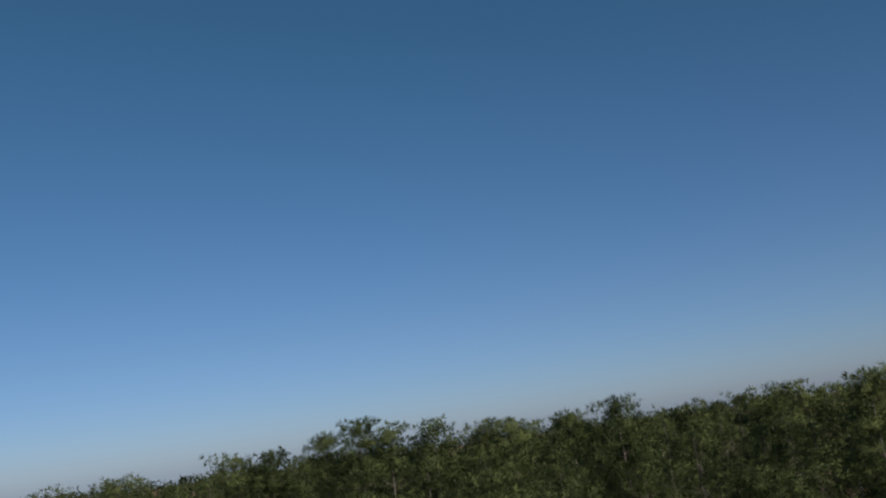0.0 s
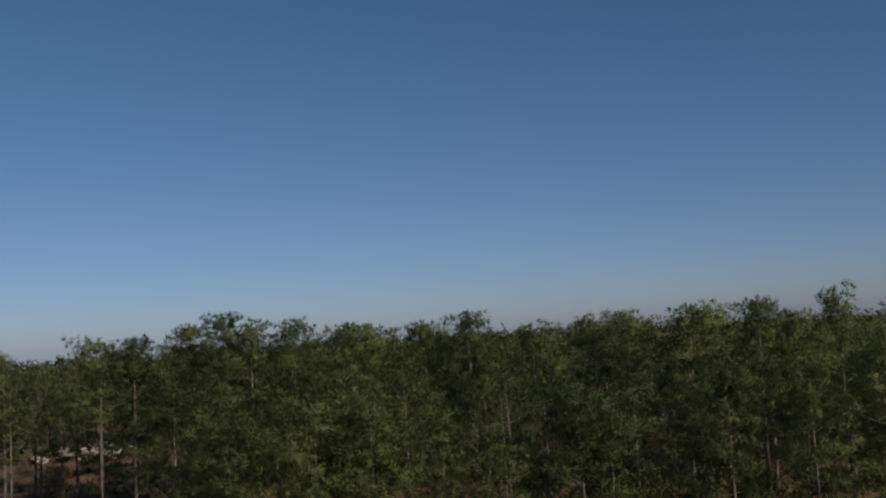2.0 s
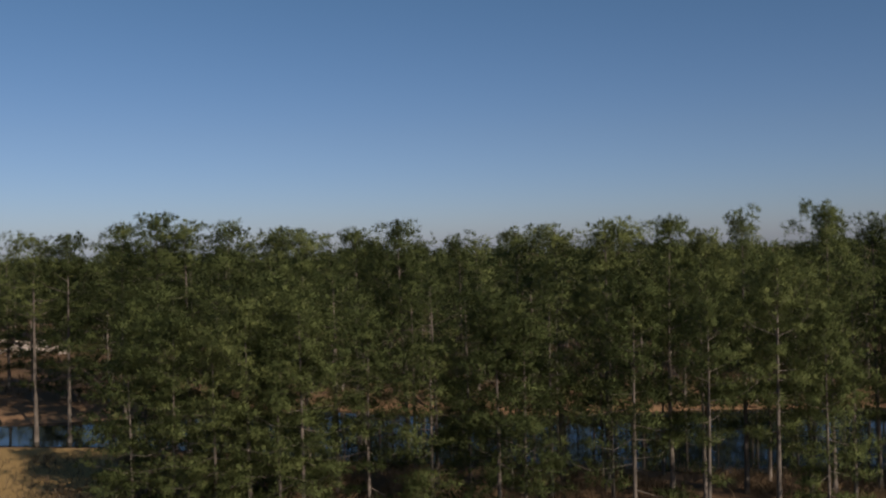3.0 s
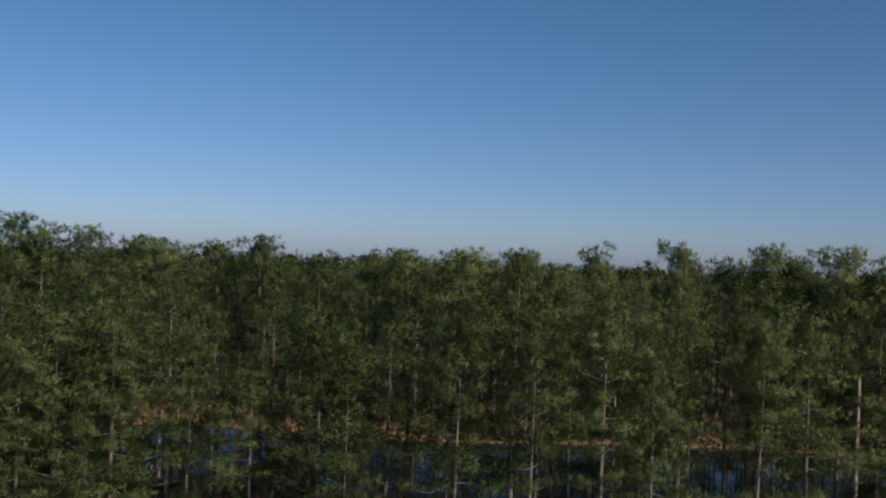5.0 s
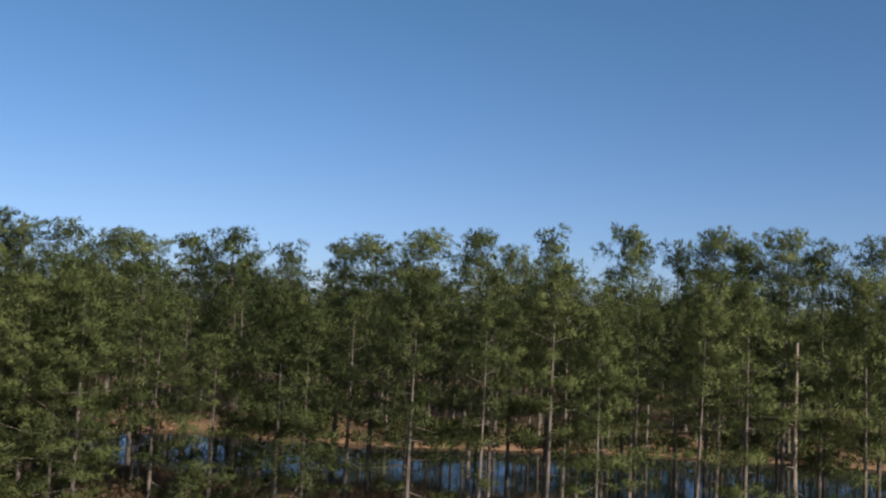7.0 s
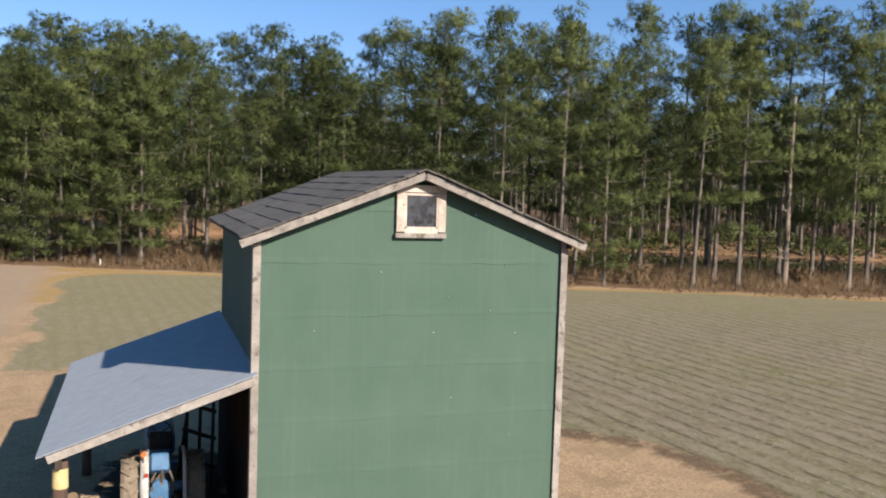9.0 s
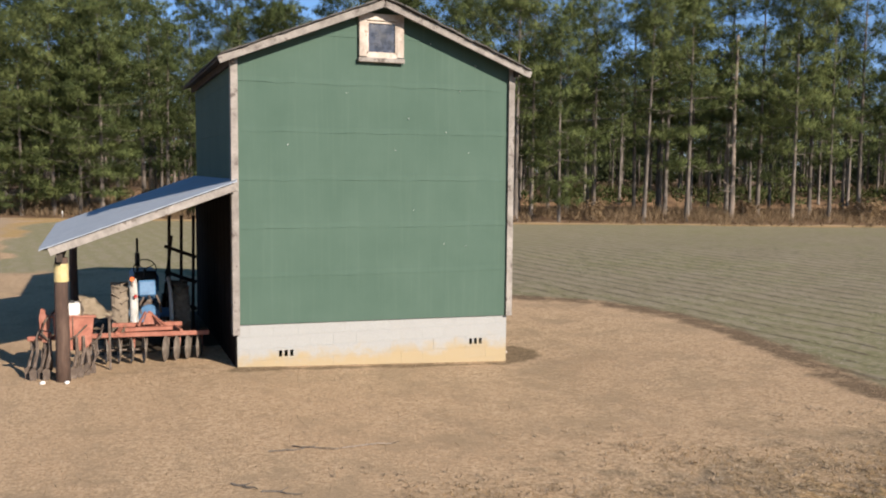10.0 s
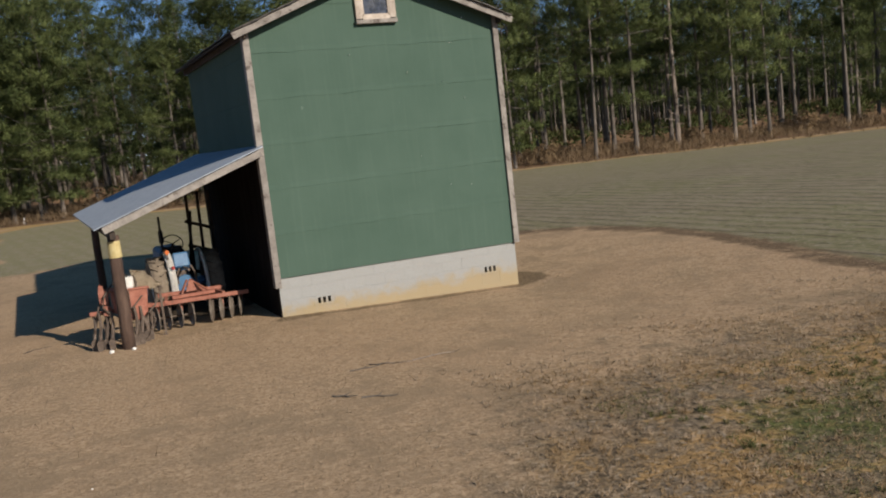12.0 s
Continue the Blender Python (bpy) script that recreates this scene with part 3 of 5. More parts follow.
def build_ground():
    def axis(*spans):
        out = [np.arange(a, b, s) for a, b, s in spans]
        return np.concatenate(out)

    xs = axis((-1600, -300, 260), (-300, -66, 40), (-66, -12, 1.2), (-12, 14, 0.3), (14, 94, 1.0), (94, 300, 24), (300, 1700, 280))
    ys = axis((-1600, -200, 280), (-200, -20, 22), (-20, 18, 0.3), (18, 110, 0.75), (110, 162, 4), (160, 300, 25), (300, 1800, 250))
    X, Y = np.meshgrid(xs, ys)
    Z = height(X, Y)
    me = bpy.data.meshes.new("ground")
    nx, ny = len(xs), len(ys)
    verts = np.stack([X, Y, Z], -1).reshape(-1, 3)
    i, j = np.meshgrid(np.arange(nx - 1), np.arange(ny - 1))
    q = (j * nx + i).ravel()
    faces = np.stack([q, q + 1, q + nx + 1, q + nx], 1)
    me.from_pydata(verts.tolist(), [], faces.tolist())
    x, y = verts[:, 0], verts[:, 1]
    c, cf = lane(x, y), field_far(x)

    def soft(d, w):
        return np.clip(0.5 + d / (2 * w), 0, 1)

    right = np.interp(y, (-20, -5.4, -3.7, -1.5, 0.6, 2.7, 5, 7.2, 8.6, 9.5), (8.0, 8.9, 9.4, 10.0, 10.45, 10.55, 10.0, 9.0, 7.8, 60))
    back = 16.3 - 0.93 * np.clip(x + 2, 0, 20)
    sd = inside_pond(x, y)
    # the field's corner by the track is rounded where the drill turned
    side, end = x + 5.2 + 0.015 * y + 0.35 * np.sin(0.5 * y) + 0.2 * np.sin(1.3 * y + 1), cf - c
    corner = np.where((side < 7) & (end < 7), 7 - np.hypot(7 - np.minimum(side, 7), 7 - np.minimum(end, 7)), np.minimum(side, end))
    edge = np.minimum(corner, np.maximum(x - right, 0.7 * (y - back)))
    # a sunny grass bank where the trees stand back from the pond's west end
    sunny = soft(np.minimum(np.minimum(-13.2 - x, x + 32), np.minimum(-sd - 0.8, 84 - c)) * (c > 48), 1.5) * (c > 48) * (c < 84)
    masks = {
        "drilled": np.interp(x, (-5, 1, 7), (0.12, 0.25, 1.0)) * np.interp(y, (14, 34), (1.0, 0.3)),
        "soil": soft(0.42 - abs(edge + 0.15), 0.5) * (x > 4.5) * (y < 16),
        "field": soft(edge, 1.0),
        "gold": np.maximum.reduce([sunny, 0.75 * soft(np.minimum(0.2 - abs(x + 5.5 + 0.012 * y), np.minimum(y - 13, 45 - y)), 0.6), soft(0.75 + np.clip((3 - x) / 14, 0, 0.7) - abs(c - cf - 0.3), 1.0), 0.9 * soft(0.9 - abs(edge + 0.7), 0.8) * (y > 32) * (x < 4)]),
        "track": soft(np.minimum(np.minimum(-5.9 - x - 0.012 * y, x + 11), np.minimum(y - 10, 47.5 - c)), 2.2),
        "dull": soft(np.minimum(-4.3 - y, 3.2 - x - 0.25 * y - 2.2), 3.0) * (y > -30),
        "weed": soft(np.interp(x, (-2.8, -1.0, 0.3, 2.2, 7.5, 14), (-15, -9.9, -7.7, -6.5, -6.6, -7.4)) - y, 2.2),
        "lush": soft(np.minimum(np.interp(x, (1.0, 2.0, 4.4, 8, 14), (-13, -9.2, -9.4, -9.5, -9.7)) - y, x - 1.2 - 0.5 * np.sin(0.9 * y) - 0.3 * np.sin(2.3 * y + 1)), 1.8),
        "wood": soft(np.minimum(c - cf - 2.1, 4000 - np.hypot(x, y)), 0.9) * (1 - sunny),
        "bank": soft(np.minimum(np.interp(x, (15, 40), (2.2, 1.0)) + sd, 0.5 - sd) * np.where(c > 84, 1.0, 0.35) - np.where(c > 84, 0, 0.35), 1.2),
        # where the lean-to's shade is painted, from the tractor to the barn wall
        "shed_shade": soft(np.minimum(np.minimum(x + 2.2, 0.1 - x), np.minimum(y - 1.9, 6.6 - y)), 0.5),
        "mud": np.maximum(soft(0.42 - np.hypot((x - 5.3) / 1.05, (y - 0.55) / 1.7), 0.3), 0.8 * soft(0.16 - np.hypot(np.clip(abs(x - 2.4) - 2.4, 0, 9), y + 0.18), 0.25)) + 0.45 * soft(0.4 - np.hypot(np.clip(abs(x + 1.4) - 1.5, 0, 9), y - 0.35), 0.5),
    }
    for name, v in masks.items():
        me.attributes.new(name, "FLOAT", "POINT").data.foreach_set("value", v.astype(np.float32))
    me.polygons.foreach_set("use_smooth", np.ones(len(me.polygons), bool))
    me.materials.append(M_GROUND)
    tagged(new("ground", me), "flat dead-grass yard, drilled field and pine-straw floor", "ground", kind="structure")
    bm = N()
    f = bm.faces.new([bm.verts.new((px, py, WATER_Z)) for px, py in POND])
    bmesh.ops.triangulate(bm, faces=[f])
    tagged(part("water", bm, M_WATER), "still dark pond water mirroring sky and trunks", "pond", kind="structure")


build_ground()


# ---- pines ----
def bursts(rng, centres, ways, per, length, width, open_=0.9):
    """Tufts of needles: blades that spring from each centre and fan out round its way. Triangles, and their directions."""
    c = np.repeat(centres, per, 0)
    w = np.repeat(ways, per, 0) + open_ * rng.normal(size=(len(c), 3))
    w /= np.linalg.norm(w, axis=1, keepdims=True) + 1e-9
    side = np.cross(w, rng.normal(size=w.shape))
    side /= np.linalg.norm(side, axis=1, keepdims=True) + 1e-9
    ln = (length * rng.uniform(0.6, 1.2, len(c)))[:, None]
    wd = (width * rng.uniform(0.7, 1.3, len(c)))[:, None]
    root = c + 0.25 * ln * w
    return np.stack([root + side * wd / 2, root - side * wd / 2, c + ln * w], 1).reshape(-1, 3), w


def pine_parts(seed, H, base, radius, whorls, tufts, blades, size, droop=0.0, pointed=0.5, thin=0.0, slim=0.036):
    """Meshes of a pine H metres tall: a trunk with its limbs, and a crown of needle tufts at the ends of side twigs.
    base: where the crown begins (share of H); tufts: on a full limb; pointed: 0 round top, 1 spire; thin: share of limbs that are short or bare."""
    rng = np.random.default_rng(seed)
    bm = N()
    r0 = 0.0100 * H + 0.015
    lean, sway = rng.normal(0, 0.010, 2), rng.normal(0, 0.09, 2)

    def stem(z):
        t = z / H
        return np.array([lean[0] * z + sway[0] * math.sin(3.1 * t), lean[1] * z + sway[1] * math.sin(2.7 * t + 1), z])

    zs = np.linspace(0, H * 0.97, 13)
    bent(bm, [stem(z) - (np.array([0, 0, 0.35]) if z == 0 else 0) for z in zs], [r0 * (1.25 if k == 0 else 1) * (1 - 0.93 * (z / H) ** 1.1) for k, z in enumerate(zs)], 8)
    centres, ways, outs = [], [], []
    heavy, g0 = rng.uniform(0, 6.28), rng.uniform(0, 6.28)
    lump = rng.uniform(0, 6.28, 3)
    for i in range(whorls):
        # whorls of limbs, closer together towards the tip, with open air between them
        u = min(max(((i + rng.uniform(-0.25, 0.25)) / whorls) ** 0.78 if i else 0.0, 0.0), 0.985)
        z = H * (base + (0.965 - base) * u)
        full = min(1.0, 0.72 + 1.1 * u) * (1 - u ** (1.5 + 2.3 * (1 - pointed))) ** (0.55 + 0.35 * pointed)
        full *= 1 + 0.20 * math.sin(8 * u + lump[0]) + 0.10 * math.sin(19 * u + lump[1])
        g0 += rng.uniform(0.5, 1.5)
        n_here = int(rng.integers(2, 5)) if u < 0.8 else int(rng.integers(3, 5))
        for j in range(n_here):
            g = g0 + 6.283 * j / n_here + rng.normal(0, 0.3)
            reach = (radius * full * (0.85 + 0.2 * math.cos(g - heavy)) + 0.35) * rng.uniform(0.5, 1.25)
            if u > 0.75:
                reach *= 0.86
            stub = rng.random() < thin * (1 - u) ** 1.5
            if stub:
                reach *= 0.5
            rise = -0.30 * droop * (1 - u) + 0.08 + 0.85 * u ** 1.5 + rng.normal(0, 0.10)
            out = np.array([math.cos(g), math.sin(g), 0.0])
            d = out + (0, 0, rise)
            d /= np.linalg.norm(d)
            a = stem(min(z + rng.normal(0, 0.10), H * 0.965))
            tip = a + d * reach + np.array([0, 0, 0.10 * reach])
            mid = a + d * reach * 0.55 - np.array([0, 0, 0.06 * reach])
            rr = r0 * (0.16 + 0.10 * (1 - u)) * (1 - 0.6 * u)
            bent(bm, [a, mid, tip], [rr, rr * 0.6, rr * 0.2], 4)
            if stub and rng.random() < 0.4:
                continue
            side = np.array([-math.sin(g), math.cos(g), 0.0])
            # plump clumps of tufts at the limb's end and on its side twigs
            k = max(2, int(round(reach / 0.95)))
            s = np.sort(1.0 - 0.72 * rng.random(k) ** 1.1)
            s[-1] = 1.0
            fan = np.where(np.arange(k) % 2, 1.0, -1.0) * rng.uniform(0.2, 1.1, k)
            fan[-1] = 0.0
            knot = np.where((s < 0.55)[:, None], a + (mid - a) * (s / 0.55)[:, None], mid + (tip - mid) * ((s - 0.55) / 0.45)[:, None])
            knot = knot + np.outer(fan * 0.36 * reach * np.clip(1.3 - s, 0.25, 0.8), side) + np.outer(rng.normal(0.05, 0.10, k), (0, 0, 1))
            n = max(4, int(round(tufts * (0.25 + 0.75 * reach / radius) * rng.uniform(0.75, 1.25))))
            pick = rng.integers(0, k, n)
            bulk = (0.46 + 0.11 * reach) * rng.uniform(0.75, 1.25, k)[pick][:, None]
            o = rng.normal(size=(n, 3))
            o *= (rng.uniform(0.35, 1.0, n) / np.linalg.norm(o, axis=1))[:, None]
            p = knot[pick] + o * bulk * (1.32, 1.32, 0.36 + 0.5 * u * u)
            centres.append(p)
            ways.append(o * (1.1, 1.1, 0.5) + out * 0.3 + (0, 0, 0.45 + 0.3 * u))
            outs.append(o * (0.8, 0.8, 1.5) + out * 0.35)
    # leader shoot
    top = stem(H * 0.965)
    n = 14
    o = rng.normal(size=(n, 3)) * (0.13, 0.13, 0.0) - np.outer(rng.uniform(-0.35, 0.7, n), (0, 0, 1))
    centres.append(top + o)
    ways.append(o * (2, 2, 0) + (0, 0, 1.0))
    outs.append(o * (4, 4, 0))
    for _ in range(int(3 + 9 * base)):
        z = H * rng.uniform(0.10, base + 0.12)
        g = rng.uniform(0, 6.28)
        a = stem(z)
        ln = rng.uniform(0.25, 1.3)
        bent(bm, [a, a + np.array([math.cos(g) * ln * 0.6, math.sin(g) * ln * 0.6, 0.02]), a + np.array([math.cos(g) * ln, math.sin(g) * ln, -0.12 * ln])], [0.026, 0.015, 0.005], 3)
    me = bpy.data.meshes.new("trunk")
    bm.to_mesh(me)
    bm.free()
    me.polygons.foreach_set("use_smooth", np.ones(len(me.polygons), bool))
    me.materials.append(M_BARK)
    tris, v = bursts(rng, np.concatenate(centres), np.concatenate(ways), blades, 0.40 * size, slim * size)
    crown = leafy_mesh("crown", tris, v * 0.30 + np.repeat(np.concatenate(outs), blades, 0) * 0.85 + (0, 0, 0.25), M_NEEDLES)
    return me, crown


def pine(name, meshes, x, y, h0, h, turn, label, group, wide=1.0):
    z = float(height(x, y))
    root = thing(name, x, y, z, turn, label, "tree", group)
    root.scale = (wide * h / h0, wide * h / h0, 1.035 * h / h0)
    for part_name, me in zip(("trunk", "crown"), meshes):
        ob = new(part_name, me)
        ob.parent = root
    return root


# kinds: tall forest pines, branchy pines of the wood's edge, spires, and lighter ones for the depth of the wood
SHAPES = ((0.28, 3.3, 0.5, 0.15, 0.2), (0.34, 3.0, 0.4, 0.45, 0.25), (0.24, 3.5, 0.8, 0.2, 0.2), (0.36, 3.2, 0.3, 0.1, 0.25), (0.27, 3.0, 0.6, 0.6, 0.2), (0.40, 2.9, 0.4, 0.3, 0.3))
NEAR = [pine_parts(10 + k, 16, b, r, 10, 68, 13, 1.0, droop, point, thin) for k, (b, r, droop, point, thin) in enumerate(SHAPES)]
MID = [pine_parts(70 + k, 16, b, r, 11, 34, 9, 1.25, droop, point, thin) for k, (b, r, droop, point, thin) in enumerate(SHAPES[:4])]
EDGE = [pine_parts(30 + k, 13, b, r, 13, 66, 14, 1.0, 1.0, point, 0.1) for k, (b, r, point) in enumerate(((0.14, 4.1, 0.3), (0.20, 3.8, 0.5), (0.12, 4.3, 0.2)))]
BARE = pine_parts(60, 16, 0.62, 2.5, 9, 30, 15, 1.0, 0.1, 0.3, 0.2)
LOW = pine_parts(44, 5, 0.12, 1.5, 8, 24, 13, 0.9, 0.6, 0.4, 0.0)
DEEP = [pine_parts(50 + k, 15, b, r, 11, 20, 7, 1.6, 0.3, point, 0.2) for k, (b, r, point) in enumerate(((0.24, 3.0, 0.2), (0.34, 2.7, 0.4), (0.19, 3.2, 0.1), (0.38, 2.8, 0.1)))]

TOPS = ((-21.4, 91.2, 19.9), (-18.4, 89.4, 20.1), (-13.2, 85.3, 20.8), (-10, 80.3, 20.8), (-7.6, 79.2, 20.3), (-4.1, 77.5, 19.9), (-0.1, 75.6, 19.8), (2.2, 73.9, 19.6),
        (6.1, 71.2, 19.7), (9.7, 68.4, 19.9), (13.2, 64.7, 18.4), (16.6, 61.1, 18.6), (18.1, 56.4, 18.7), (19.8, 52.6, 18.5), (23.3, 49.6, 18.7), (26.2, 49.8, 17.8),
        (28.5, 48.8, 19.2), (33.5, 46, 19.4), (36.8, 45.4, 18.8), (38.5, 44.6, 19.4), (40.2, 42.9, 18.8), (42, 41, 19.4), (43.5, 39.4, 18.7), (46.3, 37.1, 18.8),
        (49.5, 35.7, 17.6), (53, 34.2, 18.6), (58.9, 31.5, 17.9), (63.4, 29.5, 18.5))
EDGE_ROW = ((-11.9, 56.9, 11.0), (-9.2, 55.5, 13.0), (-6.9, 53.8, 12.0), (-4.8, 53.1, 14.0), (-3.1, 52.3, 11.5), (-1.7, 51.8, 14.0), (2.8, 53.0, 13.0), (-11.0, 60.2, 14.0), (-2.6, 56.0, 15.0), (6.1, 49.7, 11.0), (9.6, 47.2, 14.0), (11.0, 46.4, 12.5))
ROW = ((16.7, 43.0, 14.6), (20.1, 40.7, 14.2), (23.6, 38.9, 16.0), (26.4, 38.1, 12.6), (31.7, 36.3, 15.2), (34.6, 35.7, 15.6), (42.0, 34.1, 16.0), (44.6, 33.4, 15.2), (49.4, 30.8, 16.4), (54.0, 29.2, 15.6), (59.2, 26.7, 16.5), (64.3, 24.7, 16.0))
rng = np.random.default_rng(5)
WOOD = "pines of the wood"
taken = []
for k, (x, y, h) in enumerate(TOPS):
    pine("pine_tree", NEAR[k * 5 % 6] if k else BARE, x, y, 16, h, rng.uniform(0, 360), "tall pine with clumped dark green crown in the wood", WOOD, rng.uniform(0.9, 1.12) * (0.84 if x > 24 else 1.0))
    taken.append((x, y))
for k, (x, y, h) in enumerate(EDGE_ROW):
    pine("pine_tree", EDGE[k % 3], x, y, 13, h, rng.uniform(0, 360), "branchy pine with low drooping boughs at the field edge", WOOD, rng.uniform(0.95, 1.1))
    taken.append((x, y))
for k, (x, y, h) in enumerate(ROW):
    pine("pine_tree", NEAR[(k * 5 + 1) % 6] if k % 3 else EDGE[k % 2 + 1], x, y, 16 if k % 3 else 13, h, rng.uniform(0, 360), "pine with bare grey lower trunk at the field edge", WOOD, rng.uniform(0.78, 0.96))
    taken.append((x, y))

for k, (x, y, h) in enumerate(((-28.5, 112.5, 12.5), (-24.0, 109.5, 13.5), (-19.8, 107.0, 12.5), (-15.6, 106.0, 13.5))):
    pine("pine_tree", EDGE[k % 3], x, y, 13, h, rng.uniform(0, 360), "branchy pine on the pond's far bank", WOOD, 1.1)
    taken.append((x, y))
for x, y, h in ((4.6, 48.3, 3.0), (-8.4, 53.4, 4.2), (-12.7, 55.3, 3.8)):
    pine("pine_sapling", LOW, x, y, 5, h, rng.uniform(0, 360), "young bushy pine at the field edge", "young pines at the wood's edge", 1.25)
    taken.append((x, y))


def clearing(x, y):
    """Cut-over ground past the pond's west end, open to the far woods."""
    return -0.30 < (x + 10.5) / (y + 2.0) < 0.0


def scatter(count, c0, c1, x0, x1, gap, h0, h1, kinds, h_kind, label, step=1):
    tries = made = 0
    while made < count and tries < 20000:
        tries += 1
        x, c = rng.uniform(x0, x1), rng.uniform(c0, c1)
        y = c - 0.43 * x
        if float(inside_pond(np.array(x), np.array(y))) > -0.7:
            continue
        if taken and np.hypot(*(np.array(taken) - (x, y)).T).min() < gap:
            continue
        taken.append((x, y))
        made += 1
        if made % step or y > 92 and clearing(x, y) and int(abs(x) * 10) % 5 < 2:
            continue
        pine("pine_tree", kinds[int(rng.integers(len(kinds)))], x, y, h_kind, rng.uniform(h0, h1), rng.uniform(0, 360), label, WOOD, rng.uniform(0.85, 1.15))


scatter(30, 50, 70, -11, 68, 3.2, 12.5, 16.0, MID, 16, "slender pine standing among others before the pond")
scatter(125, 96.5, 117, -55, 100, 2.7, 14.5, 17.6, DEEP, 15, "pine in the wood behind the pond")


def deep_wood():
    """The pines past the second row, too many and too deep in shade to tell apart: one crown mesh and one of stems."""
    kinds = [pine_parts(90 + k, 15, b, r, 10, 11, 6, 2.2, 0.3, 0.2, 0.1)[1] for k, (b, r) in enumerate(((0.22, 3.0), (0.32, 2.8), (0.16, 3.2)))]
    shapes = []
    for me in kinds:
        v, q = np.empty(len(me.vertices) * 3), np.empty(len(me.loops) * 3)
        me.vertices.foreach_get("co", v)
        me.corner_normals.foreach_get("vector", q)
        shapes.append((v.reshape(-1, 3), q.reshape(-1, 3)))
        bpy.data.meshes.remove(me)
    stems, vs, qs = N(), [], []
    for _ in range(270):
        for _ in range(60):
            x, c = rng.uniform(-85, 150), rng.uniform(117, 162)
            y = c - 0.43 * x
            if np.hypot(*(np.array(taken) - (x, y)).T).min() > 2.8:
                break
        taken.append((x, y))
        v, q = shapes[int(rng.integers(3))]
        if clearing(x, y) and y < 182:
            continue
        a, s, z = rng.uniform(0, 6.28), rng.uniform(0.90, 1.10), float(height(x, y))
        turn = np.array(((math.cos(a), -math.sin(a), 0), (math.sin(a), math.cos(a), 0), (0, 0, 1)))
        vs.append(v @ turn.T * s + (x, y, z))
        qs.append(q @ turn.T)
        bent(stems, [(x, y, z - 0.3), (x, y, z + 6 * s), (x, y, z + 13 * s)], [0.17, 0.12, 0.03], 6)
    # the wood's edge past the clearing
    g = np.random.default_rng(31)
    for k in range(60):
        y = g.uniform(176, 204)
        x = -10.5 + g.uniform(-0.32, 0.01) * (y + 2.0)
        v, q = shapes[k % 3]
        s, z = g.uniform(0.95, 1.15), float(height(x, y))
        vs.append(v * s + (x, y, z))
        qs.append(q)
        bent(stems, [(x, y, z - 0.3), (x, y, z + 6 * s), (x, y, z + 13 * s)], [0.17, 0.12, 0.03], 6)
    me = raw_mesh("deep_crowns", np.concatenate(vs), 3, M_NEEDLES)
    me.polygons.foreach_set("use_smooth", np.ones(len(me.polygons), bool))
    me.normals_split_custom_set(np.concatenate(qs))
    root = thing("deep_wood", label="dense shaded pines deep in the wood", category="woods", kind="stuff")
    new("deep_crowns", me).parent = root
    part("deep_stems", stems, M_BARK, root, smooth=True)


deep_wood()


def far_woods():
    """Woods out to the skyline, one mass of crowns above a brushy foot."""
    g = np.random.default_rng(8)
    cs, ws = [], []
    for _ in range(620):
        a, r = g.uniform(-0.75, 1.05), 166 + 380 * g.random() ** 1.5
        x, y, h = r * math.sin(a), r * math.cos(a), g.uniform(12.0, 15.5)
        k = 30
        v = g.normal(size=(k, 3))
        v /= np.linalg.norm(v, axis=1, keepdims=True)
        cs.append(np.array([x, y, h * 0.52]) + v * (2.3, 2.3, h * 0.46))
        ws.append(v * 0.7 + (0, 0, 0.5))
    for _ in range(1100):
        a, r = g.uniform(-0.8, 1.1), 520 + 1500 * g.random()
        v = g.normal(size=(9, 3))
        v /= np.linalg.norm(v, axis=1, keepdims=True)
        cs.append(np.array([r * math.sin(a), r * math.cos(a), 6.8]) + v * (9.0, 9.0, 5.0))
        ws.append(v * 0.7 + (0, 0, 0.5))
    c, w = np.concatenate(cs), np.concatenate(ws)
    me = leafy_mesh("far_woods", sprays(g, c, w, 7, np.repeat(np.where(np.hypot(c[:, 0], c[:, 1]) > 505, 4.0, 2.0), 7), 0.9, 0.8), np.repeat(w, 7, 0), M_FAR_NEEDLES)
    tagged(new("far_woods", me), "far dark green pine woods along the skyline", "woods", kind="stuff")


far_woods()


def dead_tree():
    bm = N()
    g = np.random.default_rng(3)
    root = thing("dead_tree", 38.2, 35.6, float(height(38.2, 35.6)), 0, "bare dead pine snag with broken stubs and peeling bark", "tree")
    H = 12.5
    pts = [(0.04 * math.sin(z * 0.6), 0.03 * math.sin(z * 0.5), z - 0.3) for z in np.linspace(0, H + 0.3, 16)]
    bent(bm, pts, [0.215 * (1 - 0.6 * k / 15) * g.uniform(0.94, 1.06) for k in range(16)], 10)
    part("trunk", bm, M_DEAD, root, smooth=True)
    for z, a, ln in ((1.6, 0.3, 1.0), (2.0, 2.9, 1.1), (2.4, 3.6, 1.4), (2.9, 0.1, 0.8), (4.2, 2.2, 0.5), (5.8, 4.0, 0.45), (6.6, 0.5, 0.6), (7.6, 3.0, 1.2), (7.9, 5.2, 0.6), (8.8, 0.6, 0.35), (9.6, 3.4, 0.5), (10.3, 1.2, 0.4), (10.9, 4.6, 0.45), (6.1, 1.8, 0.5), (5.1, 3.2, 0.7), (3.6, 5.0, 0.6)):
        b = N()
        ax = 0.0
        bent(b, [(ax, 0, z), (ax + math.cos(a) * ln * 0.6, math.sin(a) * ln * 0.6, z + 0.12 * ln), (ax + math.cos(a) * ln, math.sin(a) * ln, z + g.uniform(-0.1, 0.5) * ln)], [0.045, 0.028, 0.01], 5)
